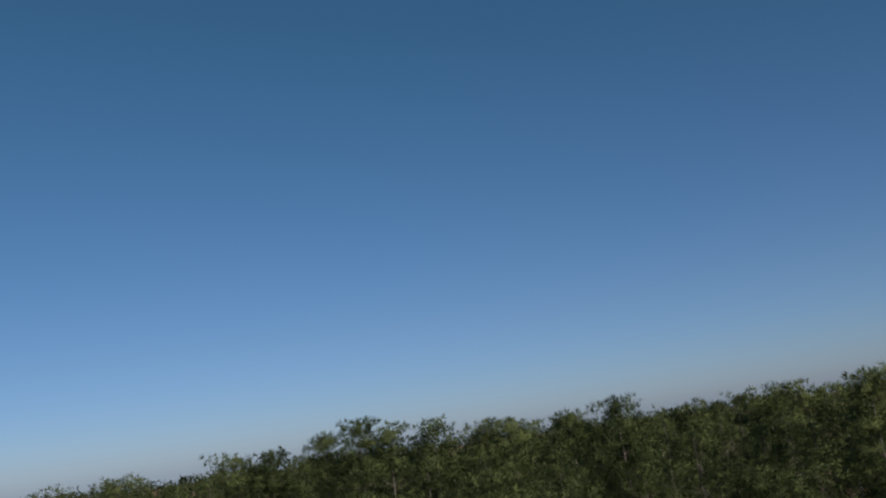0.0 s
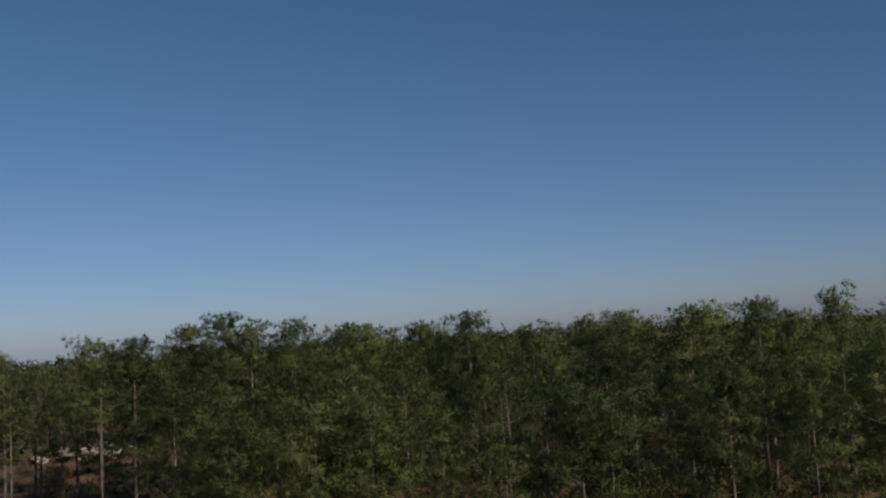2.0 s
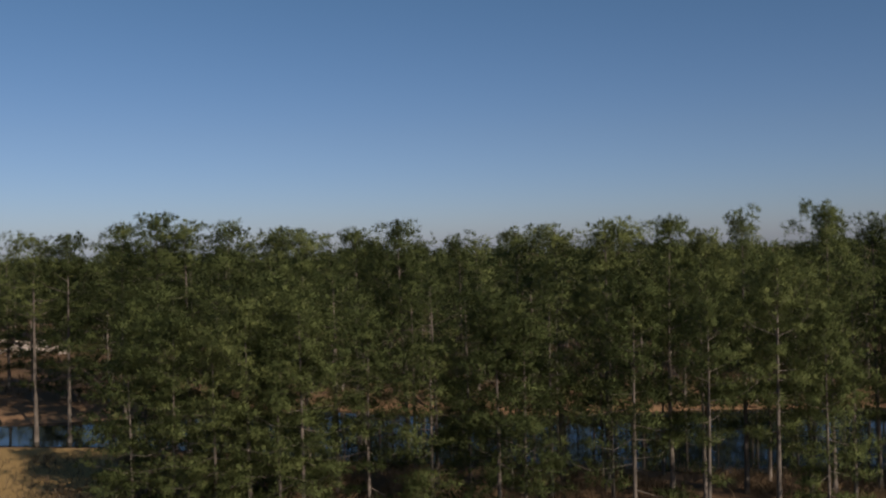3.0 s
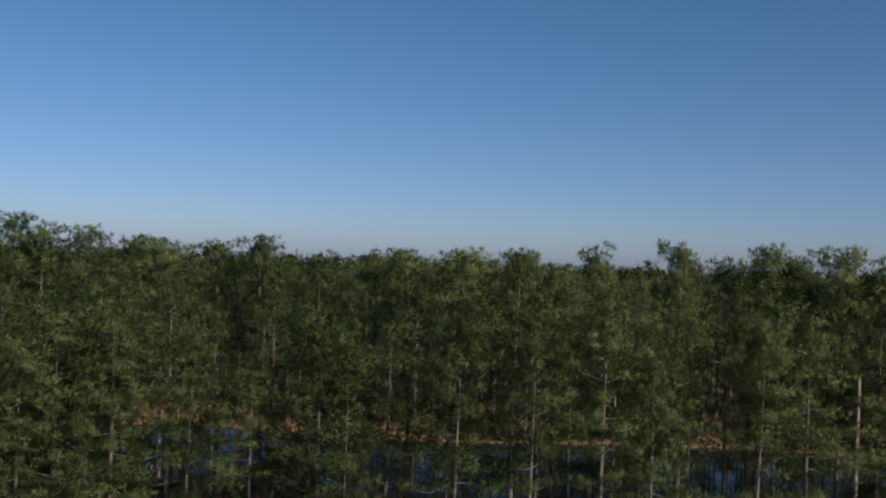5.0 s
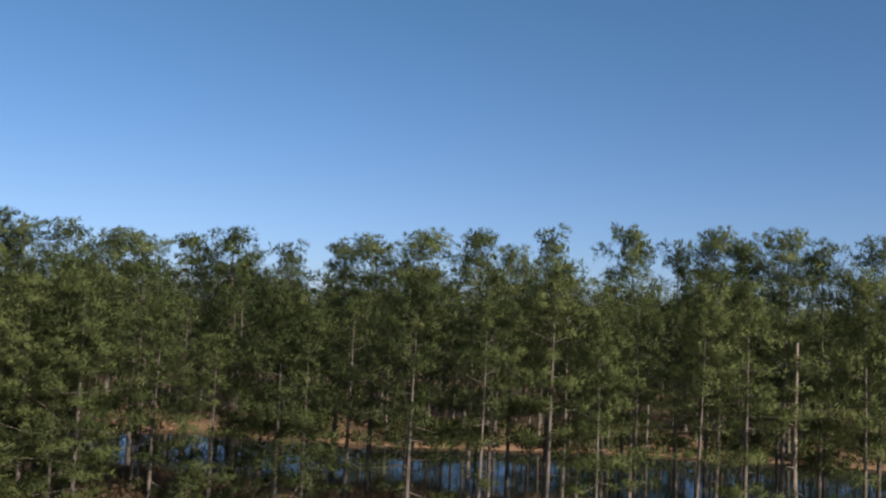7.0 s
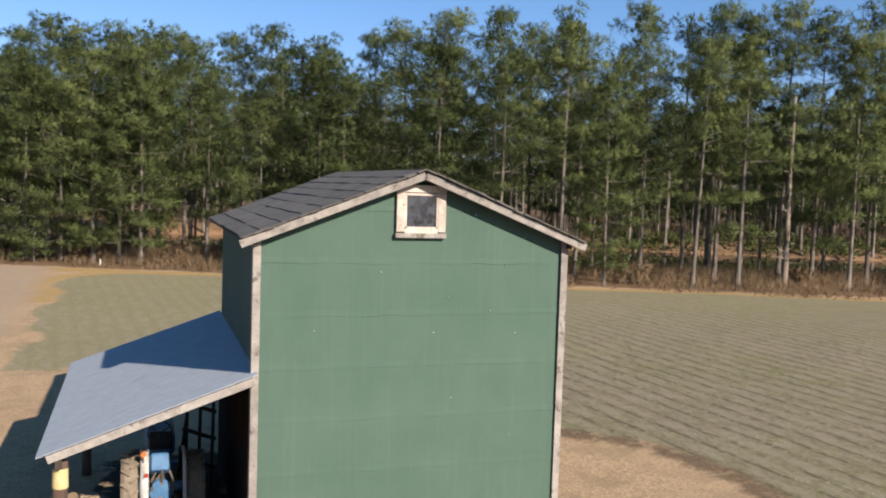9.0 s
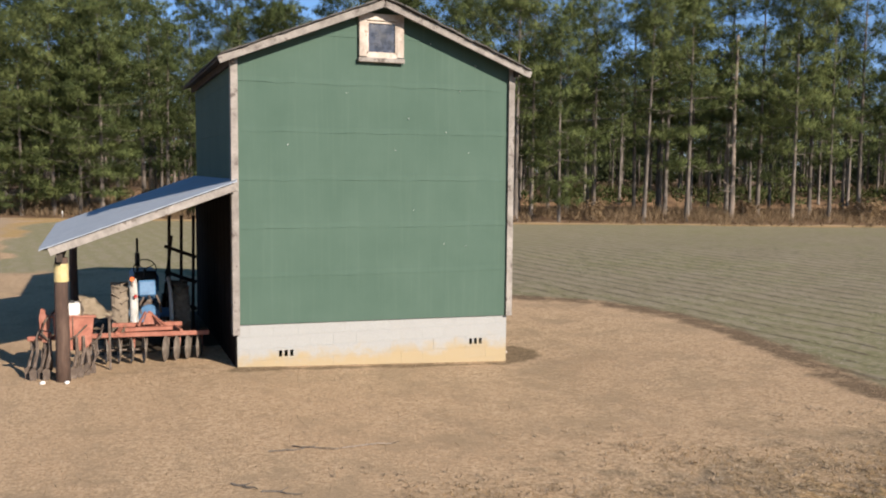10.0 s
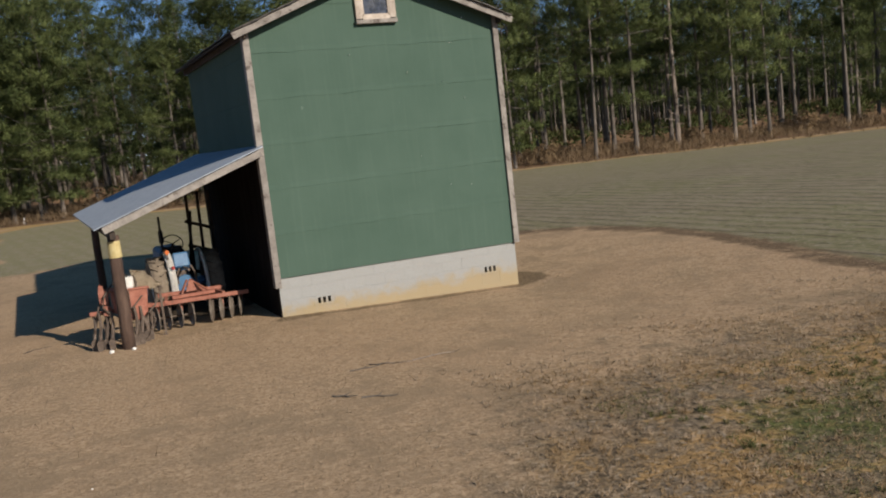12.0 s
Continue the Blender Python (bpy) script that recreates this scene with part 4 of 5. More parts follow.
        part("branch", b, M_DEAD, root, smooth=True)


dead_tree()


# ---- undergrowth ----
def undergrowth():
    g = np.random.default_rng(21)

    def band(count, c0, c1, x0, x1, dens=None):
        x, c = g.uniform(x0, x1, count), g.uniform(c0, c1, count)
        y = c - 0.43 * x
        keep = (inside_pond(x, y) < -0.1) & ~((x < -13.5) & (c < 84) & (g.random(count) < 0.7))
        x, y = x[keep], y[keep]
        clump = np.sin(0.9 * x + 0.5 * np.sin(1.7 * y)) + np.sin(0.37 * x + 1.1) + 0.6 * np.sin(2.3 * x + y) > g.uniform(-1.9, 1.2, len(x))
        x, y = x[clump], y[clump]
        return np.stack([x, y, height(x, y)], 1)

    # tan broom sedge and briars between the field and the pond
    c = band(23000, 46.4, 72, -28, 78)
    up = np.tile((0.0, 0.0, 1.0), (len(c), 1))
    v = sprays(g, c, up, 7, np.repeat(0.45 + (0.55 + 0.15 * np.clip((c[:, 0] - 10) / 6, 0, 1)) * np.clip((lane(c[:, 0], c[:, 1]) - 46.6) / 4, 0, 1), 7), 0.035, 0.45)
    tagged(new("brush", leafy_mesh("brush", v, g.normal(size=(len(v) // 3, 3)) * 0.5 + (0.1, -0.45, 0.8), M_BRUSH)), "dry tan brush and broom sedge on the pond bank", "brush", kind="stuff")
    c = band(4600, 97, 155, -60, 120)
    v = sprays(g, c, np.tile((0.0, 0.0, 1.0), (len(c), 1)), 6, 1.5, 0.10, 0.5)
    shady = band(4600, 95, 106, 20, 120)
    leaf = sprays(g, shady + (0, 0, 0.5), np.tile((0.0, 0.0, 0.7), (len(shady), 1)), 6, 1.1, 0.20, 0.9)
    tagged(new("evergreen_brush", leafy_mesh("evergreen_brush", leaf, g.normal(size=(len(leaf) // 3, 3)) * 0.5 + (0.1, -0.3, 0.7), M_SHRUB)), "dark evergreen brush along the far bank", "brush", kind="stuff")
    tagged(new("brush", leafy_mesh("brush", v, g.normal(size=(len(v) // 3, 3)) * 0.5 + (0.1, -0.45, 0.8), M_SHADE_BRUSH)), "dry reddish brush coloured darker for the shade under the far pines", "brush", kind="stuff")


undergrowth()


def shrub(x, y, r, h, seed, label, material):
    g = np.random.default_rng(seed)
    root = thing("shrub", x, y, float(height(x, y)), 0, label, "shrub", "shrubs at the wood's edge")
    bm = N()
    pts = []
    for k in range(11):
        a, rr = g.uniform(0, 6.28), r * g.uniform(0.3, 1.0)
        tip = np.array([math.cos(a) * rr, math.sin(a) * rr, h * g.uniform(0.5, 1.0)])
        bent(bm, [(0, 0, -0.1), tip * (0.45, 0.45, 0.6), tip], [0.03, 0.018, 0.006], 4)
        for s in g.uniform(0.35, 1.05, 16):
            pts.append(tip * s + g.normal(0, 0.13 * r + 0.05, 3))
    part("twig_base", bm, M_BARK, root)
    p = np.array(pts)
    p[:, 2] = np.clip(p[:, 2], 0.08, None)
    w = p / (np.linalg.norm(p, axis=1, keepdims=True) + 1e-6) + (0, 0, 0.3)
    ob = new("leaves", leafy_mesh("leaves", sprays(g, p, w, 10, 0.26, 0.06, 0.9), np.repeat(w, 10, 0), material))
    ob.parent = root


for k, (x, y, r, h, green) in enumerate(((6.3, 49.6, 1.9, 2.6, True), (8.0, 48.9, 1.6, 2.3, True), (4.2, 51.1, 1.4, 1.7, False), (13.2, 46.2, 1.2, 1.8, False), (19.0, 43.0, 1.0, 1.5, False), (-8.0, 56.3, 1.8, 1.9, False), (-11.3, 58.5, 2.0, 2.1, True), (-15.9, 61.0, 1.8, 2.0, False), (29.0, 38.9, 1.2, 1.5, False), (39.7, 36.0, 1.1, 1.4, False), (22.7, 41.5, 1.3, 1.6, False), (0.5, 52.7, 1.3, 1.5, False), (47.3, 33.1, 1.2, 1.5, False), (15.1, 45.0, 1.0, 1.4, False), (-5.7, 54.1, 1.4, 1.4, False))):
    shrub(x, y, r, h, 100 + k, "green leafy shrub at the wood's edge" if green else "leafless reddish-brown shrub at the wood's edge", M_SHRUB if green else M_BRUSH)


# ---- barn ----
W, D = 4.88, 6.0
FOUND, EAVE, RIDGE = 0.76, 5.15, 6.11
SLOPE = (RIDGE - EAVE) / (W / 2)
barn = thing("barn", label="tall narrow green-sided barn on whitewashed block footing", category="barn")


def gable_top(x):
    return EAVE + SLOPE * (W / 2 - abs(x - W / 2))


def barn_walls():
    # plank core behind the siding
    bm = N()
    prism(bm, [(0.03, FOUND), (W - 0.03, FOUND), (W - 0.03, EAVE - 0.02), (W / 2, RIDGE - 0.03), (0.03, EAVE - 0.02)], 0.02, 0.14)
    part("front_wall", bm, M_TIMBER, barn)
    bm = N()
    prism(bm, [(0.03, FOUND), (W - 0.03, FOUND), (W - 0.03, EAVE - 0.02), (W / 2, RIDGE - 0.03), (0.03, EAVE - 0.02)], D - 0.14, D - 0.02)
    part("back_wall", bm, M_SIDING, barn)
    for name, x in (("left_wall", 0.085), ("right_wall", W - 0.085)):
        bm = N()
        box(bm, x, D / 2, (FOUND + EAVE) / 2, 0.11, D - 0.3, EAVE - FOUND)
        part(name, bm, M_TIMBER, barn)
    # strips of mineral-faced roll siding, each lapping the one below
    edges = [FOUND - 0.03, 1.53, 2.335, 3.135, 3.93, 4.73, 5.53, RIDGE]
    for k, (z0, z1) in enumerate(zip(edges, edges[1:])):
        g = random.Random(k)
        lo, hi = (max(0.0, (z - EAVE) / SLOPE) for z in (z0, min(z1 + 0.02, RIDGE)))
        xs = sorted({round(W * j / 20, 4) for j in range(21) if lo < W * j / 20 < W - lo} | {round(v, 4) for v in (lo, W - lo, hi, W - hi, W / 2) if lo <= v <= W - lo})
        bm = N()
        face = 0.004 * k - 0.012
        cols = []
        for x in xs:
            top = min(z1 + 0.02, gable_top(x))
            low = min(z0 + (g.uniform(-0.016, 0.012) if k else 0.025 - 0.07 * x / W), top)
            lip = g.uniform(0.006, 0.014) if k else 0.0
            cols.append([bm.verts.new(p) for p in ((x, 0.018, low), (x, face - lip, low), (x, face - lip * 0.4, min(low + 0.09, top)), (x, face, top), (x, 0.018, top))])
        for p, q in zip(cols, cols[1:]):
            for r in range(4):
                bm.faces.new((p[r], q[r], q[r + 1], p[r + 1]))
        bmesh.ops.remove_doubles(bm, verts=bm.verts, dist=1e-5)
        part("siding_strip", bm, M_SIDING, barn)
    for k, (z0, z1) in enumerate(zip(edges[:6], edges[1:6] + [EAVE])):
        for x, s in ((0.018, -1), (W - 0.018, 1)):
            bm = N()
            if s < 0 and k < 3:
                continue
            box(bm, x, D / 2, (z0 + z1) / 2, 0.03 + 0.002 * k, D - 0.02, z1 - z0 - 0.002)
            part("siding_strip", bm, M_SIDING, barn)
    # planks under the lean-to, its shade put into their near-black colour
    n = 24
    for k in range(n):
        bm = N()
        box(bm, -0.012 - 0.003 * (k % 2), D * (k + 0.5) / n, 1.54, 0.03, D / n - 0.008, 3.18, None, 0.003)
        part("plank", bm, M_SHADE_PLANK, barn, "plank coloured near-black for the shade under the lean-to")
    # white nail caps
    g = random.Random(4)
    cap = bpy.data.meshes.new("nail_cap")
    bm = rod(N(), (0, 0.0, 0), (0, -0.016, 0), 0.007, 0.005, 7)
    bm.to_mesh(cap)
    bm.free()
    cap.materials.append(M_WHITE)
    for x, z in ((3.62, 2.02), (4.05, 1.97), (2.72, 3.66), (4.08, 3.63), (3.05, 2.62), (0.85, 3.72), (3.35, 5.5), (4.2, 5.15), (2.95, 4.2), (3.65, 3.98), (1.85, 4.6), (3.9, 4.7)):
        ob = part("nail_cap", cap, M_WHITE, barn)
        ob.location = (x, -0.012, z)
    # corner boards, in two lengths, the lower one split and grey
    for x in (0.0, W):
        s = -1 if x == 0 else 1
        for z0, z1 in ((FOUND - 0.17 if s < 0 else FOUND - 0.08, 2.95), (2.953, EAVE - 0.02)):
            bm = N()
            box(bm, x + s * 0.015, -0.045, (z0 + z1) / 2, 0.115, 0.03, z1 - z0, None, 0.004)
            box(bm, x + s * 0.06, 0.035, (z0 + z1) / 2, 0.025, 0.125, z1 - z0, None, 0.004)
            part("corner_board", bm, M_BOARD, barn, "weathered grey corner board")


def barn_footing():
    bm = N()
    # front leaf, open behind the two vents
    for z0, z1, spans in ((-0.28, 0.16, ((0.015, W - 0.015),)), (0.16, 0.31, ((0.015, 0.68), (0.95, 4.12), (4.42, W - 0.015))), (0.31, FOUND, ((0.015, W - 0.015),))):
        for x0, x1 in spans:
            box(bm, (x0 + x1) / 2, 0.102, (z0 + z1) / 2, x1 - x0, 0.16, z1 - z0)
    box(bm, 0.11, D / 2, FOUND / 2 - 0.15, 0.16, D - 0.1, FOUND + 0.26)
    box(bm, W - 0.11, D / 2, FOUND / 2 - 0.15, 0.16, D - 0.1, FOUND + 0.26)
    box(bm, W / 2, D - 0.11, FOUND / 2 - 0.15, W - 0.4, 0.16, FOUND + 0.26)
    footing = part("footing", bm, M_BLOCK, barn, "whitewashed block footing stained ochre by splashed mud")
    return footing


def barn_roof():
    for s in (-1, 1):
        x_e = W / 2 + s * (W / 2 + 0.26)
        z_e = EAVE - SLOPE * 0.26 + 0.06
        z_r = RIDGE + 0.06
        rows = 9
        g = random.Random(7 + s)
        # lapped sheets down the slope, uneven at the eave
        for k in range(rows):
            bm = N()
            t0, t1 = k / rows, (k + 1.08) / rows
            xa, za = W / 2 + (x_e - W / 2) * t0, z_r + (z_e - z_r) * t0
            xb, zb = W / 2 + (x_e - W / 2) * min(t1, 1.0), z_r + (z_e - z_r) * min(t1, 1.0)
            lift = 0.012
            cuts = 10
            top, low = [], []
            for j in range(cuts + 1):
                y = -0.30 + (D + 0.56) * j / cuts
                w = g.uniform(-0.008, 0.012)
                top.append((xa, y, za + 0.004))
                low.append((xb + s * g.uniform(-0.01, 0.02), y, zb + lift + w))
            tv, lv = [bm.verts.new(p) for p in top], [bm.verts.new(p) for p in low]
            tu, lu = [bm.verts.new((p[0], p[1], p[2] - 0.02)) for p in top], [bm.verts.new((p[0], p[1], p[2] - 0.02)) for p in low]
            for j in range(cuts):
                bm.faces.new((tv[j], tv[j + 1], lv[j + 1], lv[j]))
                bm.faces.new((tu[j], lu[j], lu[j + 1], tu[j + 1]))
                bm.faces.new((lv[j], lv[j + 1], lu[j + 1], lu[j]))
            for j in (0, cuts):
                bm.faces.new((tv[j], lv[j], lu[j], tu[j]))
            part("roofing_course", bm, M_ROOFING, barn, "dark worn roll roofing")
        # deck boards and rake boards
        a, b = Vector((W / 2, 0, z_r - 0.045)), Vector((x_e, 0, z_e - 0.045))
        n = 6
        for j in range(n):
            p0, p1 = a + (b - a) * (j / n), a + (b - a) * ((j + 0.97) / n)
            c = (p0 + p1) / 2
            q = Matrix.Rotation(-math.atan2(b.z - a.z, b.x - a.x), 3, "Y")
            part("deck_board", box(N(), c.x, D / 2 - 0.02, c.z, (p1 - p0).length, D + 0.5, 0.03, q), M_TIMBER, barn)
        bm = N()
        beam(bm, a + Vector((0, -0.27, -0.045)), b + Vector((-s * -0.02, -0.27, -0.045)), 0.03, 0.115, 0.004)
        part("rake_board", bm, M_BOARD, barn, "peeling grey rake board")
        # ragged shingle tabs along the rake
        q = Matrix.Rotation(-math.atan2(b.z - a.z, b.x - a.x), 3, "Y")
        n = 17
        for j in range(n):
            p0 = a + (b - a) * ((j + 0.5) / n)
            tab = box(N(), p0.x, -0.27 - g.uniform(0.0, 0.035), p0.z + 0.045 + g.uniform(-0.006, 0.014), (b - a).length / n - 0.012, 0.12, g.uniform(0.014, 0.026), q @ Matrix.Rotation(radians(g.uniform(-4, 4)), 3, "Z"))
            part("shingle", tab, M_ROOFING, barn)
    bm = N()
    beam(bm, (-0.05, -0.2, EAVE - 0.1), (-0.05, D + 0.2, EAVE - 0.1), 0.04, 0.12)
    part("eave_board", bm, M_TIMBER, barn)
    bm = N()
    beam(bm, (W + 0.05, -0.2, EAVE - 0.1), (W + 0.05, D + 0.2, EAVE - 0.1), 0.04, 0.12)
    part("eave_board", bm, M_TIMBER, barn)


def barn_window():
    window = part("window", box(N(), 2.455, 0.05, 5.530, 0.62, 0.03, 0.6), M_BLACK, barn, "small square attic window")
    bm = N()
    box(bm, 2.455, -0.028, 5.540, 0.545, 0.008, 0.52)
    part("pane", bm, M_GLASS, window, "dark dusty glass pane")
    for name, cx, cz, sx, sz in (("jamb", 2.125, 5.530, 0.125, 0.62), ("jamb", 2.785, 5.530, 0.125, 0.62), ("head_board", 2.450, 5.880, 0.80, 0.115), ("stool_board", 2.455, 5.235, 0.53, 0.075)):
        part(name, box(N(), cx, -0.035, cz, sx, 0.055, sz, None, 0.004), M_FRAME, window)
    part("sill", box(N(), 2.450, -0.05, 5.165, 0.81, 0.08, 0.075, None, 0.006), M_BOARD, window, "grey wooden sill")
    for cx, cz, sx, sz in ((2.205, 5.530, 0.035, 0.52), (2.710, 5.530, 0.035, 0.52), (2.455, 5.792, 0.53, 0.035), (2.455, 5.285, 0.53, 0.03)):
        part("sash_rail", box(N(), cx, -0.04, cz, sx, 0.03, sz, None, 0.003), M_FRAME, window)


barn_walls()
FOOTING = barn_footing()
barn_roof()
barn_window()

# ---- lean-to shed against the barn's side ----
shed = thing("lean_to_shed", label="open lean-to with galvanised roof on log posts", category="shed")
SX, SZ0, SZ1, SY0, SY1 = -2.86, 3.13, 2.112, -0.2, 6.4


def shed_roof():
    # corrugated sheets, each an own piece
    fall = (SZ1 - SZ0) / SX
    n_sheets = 10
    wide = (SY1 - SY0) / n_sheets
    for k in range(n_sheets):
        bm = N()
        cuts = 14
        cols = []
        for j in range(cuts + 1):
            y = SY0 + wide * (k + j / cuts * 1.03)
            ridge = 0.012 * (1 if j % 2 else -1) + 0.002 * (k % 2)
            row = []
            for x in (0.0, SX * 0.5, SX - 0.08):
                z = SZ0 + fall * x + ridge
                row.append((bm.verts.new((x, y, z + 0.008)), bm.verts.new((x, y, z - 0.006))))
            cols.append(row)
        for a, b in zip(cols, cols[1:]):
            for i in range(2):
                bm.faces.new((a[i][0], b[i][0], b[i + 1][0], a[i + 1][0]))
                bm.faces.new((a[i][1], a[i + 1][1], b[i + 1][1], b[i][1]))
            for i in (0, 2):
                bm.faces.new((a[i][0], b[i][0], b[i][1], a[i][1]))
        for c in (cols[0], cols[-1]):
            for i in range(2):
                bm.faces.new((c[i][0], c[i + 1][0], c[i + 1][1], c[i][1]))
        part("roof_sheet", bm, M_SHED_ROOF, shed, "dull galvanised sheet")
    for k, y in enumerate((SY0 + 0.03, 1.1, 2.4, 3.7, 5.0, SY1 - 0.05)):
        bm = N()
        x1 = SX + 0.06
        beam(bm, (-0.02, y, SZ0 - 0.105), (x1, y, SZ0 + fall * x1 - 0.095), 0.045, 0.115 if k == 0 else 0.14, 0.004)
        part("rafter", bm, M_BOARD if k == 0 else M_TIMBER, shed, "weathered grey end rafter" if k == 0 else "")
    for x in (-0.5, -1.2, -1.9, -2.5, -2.87):
        bm = N()
        beam(bm, (x, SY0 + 0.06, SZ0 + fall * x - 0.028), (x, SY1, SZ0 + fall * x - 0.028), 0.09, 0.022)
        part("purlin", bm, M_TIMBER, shed)
    bm = N()
    beam(bm, (-2.66, SY0 + 0.08, SZ0 + fall * -2.66 - 0.24), (-2.66, SY1 - 0.1, SZ0 + fall * -2.66 - 0.24), 0.09, 0.13, 0.004)
    part("plate_beam", bm, M_TIMBER, shed)


shed_roof()


def log_post(x, y, h, r, banded):
    post = part("post", bent(N(), [(x, y, -0.3), (x + 0.01, y, h * 0.35), (x + 0.005, y, h * 0.7), (x + 0.02, y, h)], [r * 1.08, r * 1.02, r * 0.97, r * 0.92], 14), M_POST, shed, "dark creosoted log post", True)
    if banded:
        lathe_m = Matrix.Translation((x + 0.012, y, 1.56))
        part("band", lathe(N(), [(r * 1.015, 0), (r * 1.03, 0.01), (r * 1.0, 0.27), (r * 0.985, 0.28)], 16, lathe_m), M_YELLOW, post, "faded yellow band round the post top")


log_post(-2.66, 0.1, 1.93, 0.105, True)
log_post(-2.60, 5.6, 1.95, 0.085, False)


# ---- tractor ----
def tyre_mesh(r, w, lugs):
    bm = N()
    prof = [(r * 0.56, -w * 0.36), (r * 0.68, -w * 0.5), (r * 0.9, -w * 0.48), (r * 0.955, -w * 0.3), (r * 0.965, 0), (r * 0.955, w * 0.3), (r * 0.9, w * 0.48), (r * 0.68, w * 0.5), (r * 0.56, w * 0.36)]
    n = 36
    turn = Matrix.Rotation(radians(90), 4, "Y")
    rings = [[bm.verts.new(turn @ Vector((a * math.cos(2 * math.pi * k / n), a * math.sin(2 * math.pi * k / n), b))) for k in range(n)] for a, b in prof]
    for a, b in zip(rings, rings[1:] + rings[:1]):
        for k in range(n):
            bm.faces.new((a[k], a[(k + 1) % n], b[(k + 1) % n], b[k]))
    for k in range(lugs):
        for s in (-1, 1):
            a = 2 * math.pi * (k + (0.5 if s > 0 else 0)) / lugs
            # slanted bars to either side
            p = Vector((s * w * 0.25, math.cos(a) * r * 0.975, math.sin(a) * r * 0.975))
            q = Matrix.Rotation(a, 3, "X") @ Matrix.Rotation(s * radians(38), 3, "Y")
            box(bm, p.x, p.y, p.z, w * 0.56, r * 0.075, r * 0.06, q)
    return bm


def wheel(parent, x, y, z, r, w, lugs, rim_mat):
    t = part("wheel", tyre_mesh(r, w, lugs), M_TYRE, parent, "dusty lugged tyre")
    t.location = (x, y, z)
    bm = N()
    lathe(bm, [(r * 0.58, -w * 0.3), (r * 0.5, -w * 0.22), (r * 0.42, -w * 0.02), (r * 0.2, 0.0), (r * 0.16, w * 0.12), (r * 0.16, w * 0.14)], 24, Matrix.Rotation(radians(90), 4, "Y"))
    part("rim", bm, rim_mat, t, "painted steel rim")
    return t


def tractor():
    t = thing("tractor", -1.24, 2.72, 0, 0, "blue tractor with white fenders parked under the lean-to", "tractor")
    R = 0.61
    wheel(t, -0.51, 0, R - 0.02, R, 0.30, 16, M_WHITE)
    wheel(t, 0.56, 0, R - 0.02, R, 0.30, 16, M_WHITE)
    wheel(t, -0.45, 2.0, 0.34, 0.36, 0.17, 14, M_WHITE)
    wheel(t, 0.45, 2.0, 0.34, 0.36, 0.17, 14, M_WHITE)
    for x, sgn, broad in ((-0.35, 1, 0.14), (0.40, -1, 0.07)):
        # narrow mudguard between wheel and seat with a broad rolled edge
        bm = N()
        rim = [(-math.cos(radians(a)) * 0.67, math.sin(radians(a)) * 0.67 + R) for a in range(-6, 121, 9)]
        rows = [[bm.verts.new((x + sgn * dx, p[0] * s, (p[1] - R) * s + R)) for p in rim] for dx, s in ((0.0, 0.6), (0.0, 0.96), (0.02, 1.0), (broad * 0.6, 1.02), (broad, 0.97), (broad, 0.9))]
        for p, q in zip(rows, rows[1:]):
            for k in range(len(p) - 1):
                bm.faces.new((p[k], p[k + 1], q[k + 1], q[k]))
        bmesh.ops.solidify(bm, geom=bm.faces[:], thickness=0.014)
        f = part("fender", bm, M_WHITE, t, "chalky white rear fender", True)
        if sgn > 0:
            part("fender_lamp", rod(N(), (x + 0.05, -0.36, R + 0.69), (x + 0.05, -0.41, R + 0.69), 0.048, 0.042, 14), M_ORANGE, f, "orange warning lamp")
            part("lamp_stalk", rod(N(), (x + 0.05, -0.38, R + 0.52), (x + 0.05, -0.38, R + 0.66), 0.016, None, 6), M_RUST, f)
            part("tail_lamp", rod(N(), (x + 0.10, -0.60, R + 0.40), (x + 0.10, -0.64, R + 0.40), 0.034, 0.030, 12), M_RED_LENS, f, "red tail lamp")
    part("axle_housing", rod(rod(N(), (-0.45, 0, R), (0.48, 0, R), 0.09, None, 12), (0, -0.2, R - 0.02), (0, 0.5, R), 0.2, 0.24, 14), M_BLUE, t)
    part("gearbox", box(N(), 0, 0.75, 0.68, 0.36, 1.0, 0.42, None, 0.05), M_BLUE, t)
    bm = N()
    box(bm, 0, 1.72, 1.02, 0.52, 1.25, 0.42, None, 0.07)
    hood = part("hood", bm, M_BLUE, t, "blue engine hood")
    part("grille", box(N(), 0, 2.37, 0.95, 0.46, 0.05, 0.46, None, 0.015), M_WHITE, hood)
    part("dash", box(N(), 0.0, 1.06, 1.12, 0.42, 0.1, 0.32, None, 0.03), M_BLACK, t)
    part("engine", box(N(), 0, 1.7, 0.66, 0.34, 1.2, 0.4, None, 0.04), M_RUST, t)
    part("front_axle", beam(N(), (-0.42, 2.0, 0.38), (0.42, 2.0, 0.38), 0.1, 0.1, 0.01), M_BLUE, t)
    bm = N()
    box(bm, -0.03, 0.02, 0.93, 0.36, 0.36, 0.09, None, 0.03)
    box(bm, -0.03, -0.2, 1.10, 0.32, 0.08, 0.30, Matrix.Rotation(radians(-10), 3, "X"), 0.03)
    part("seat", bm, M_BLUE, t, "blue tractor seat and back")
    part("seat_post", box(N(), -0.03, -0.02, 0.82, 0.2, 0.22, 0.2, None, 0.02), M_RUST, t)
    # steering wheel and column
    bm = N()
    m = Matrix.Translation((-0.02, 0.72, 1.36)) @ Matrix.Rotation(radians(58), 4, "X")
    n = 22
    bent(bm, [m @ Vector((0.21 * math.cos(2 * math.pi * k / n), 0.21 * math.sin(2 * math.pi * k / n), 0)) for k in range(n + 1)], 0.012, 6)
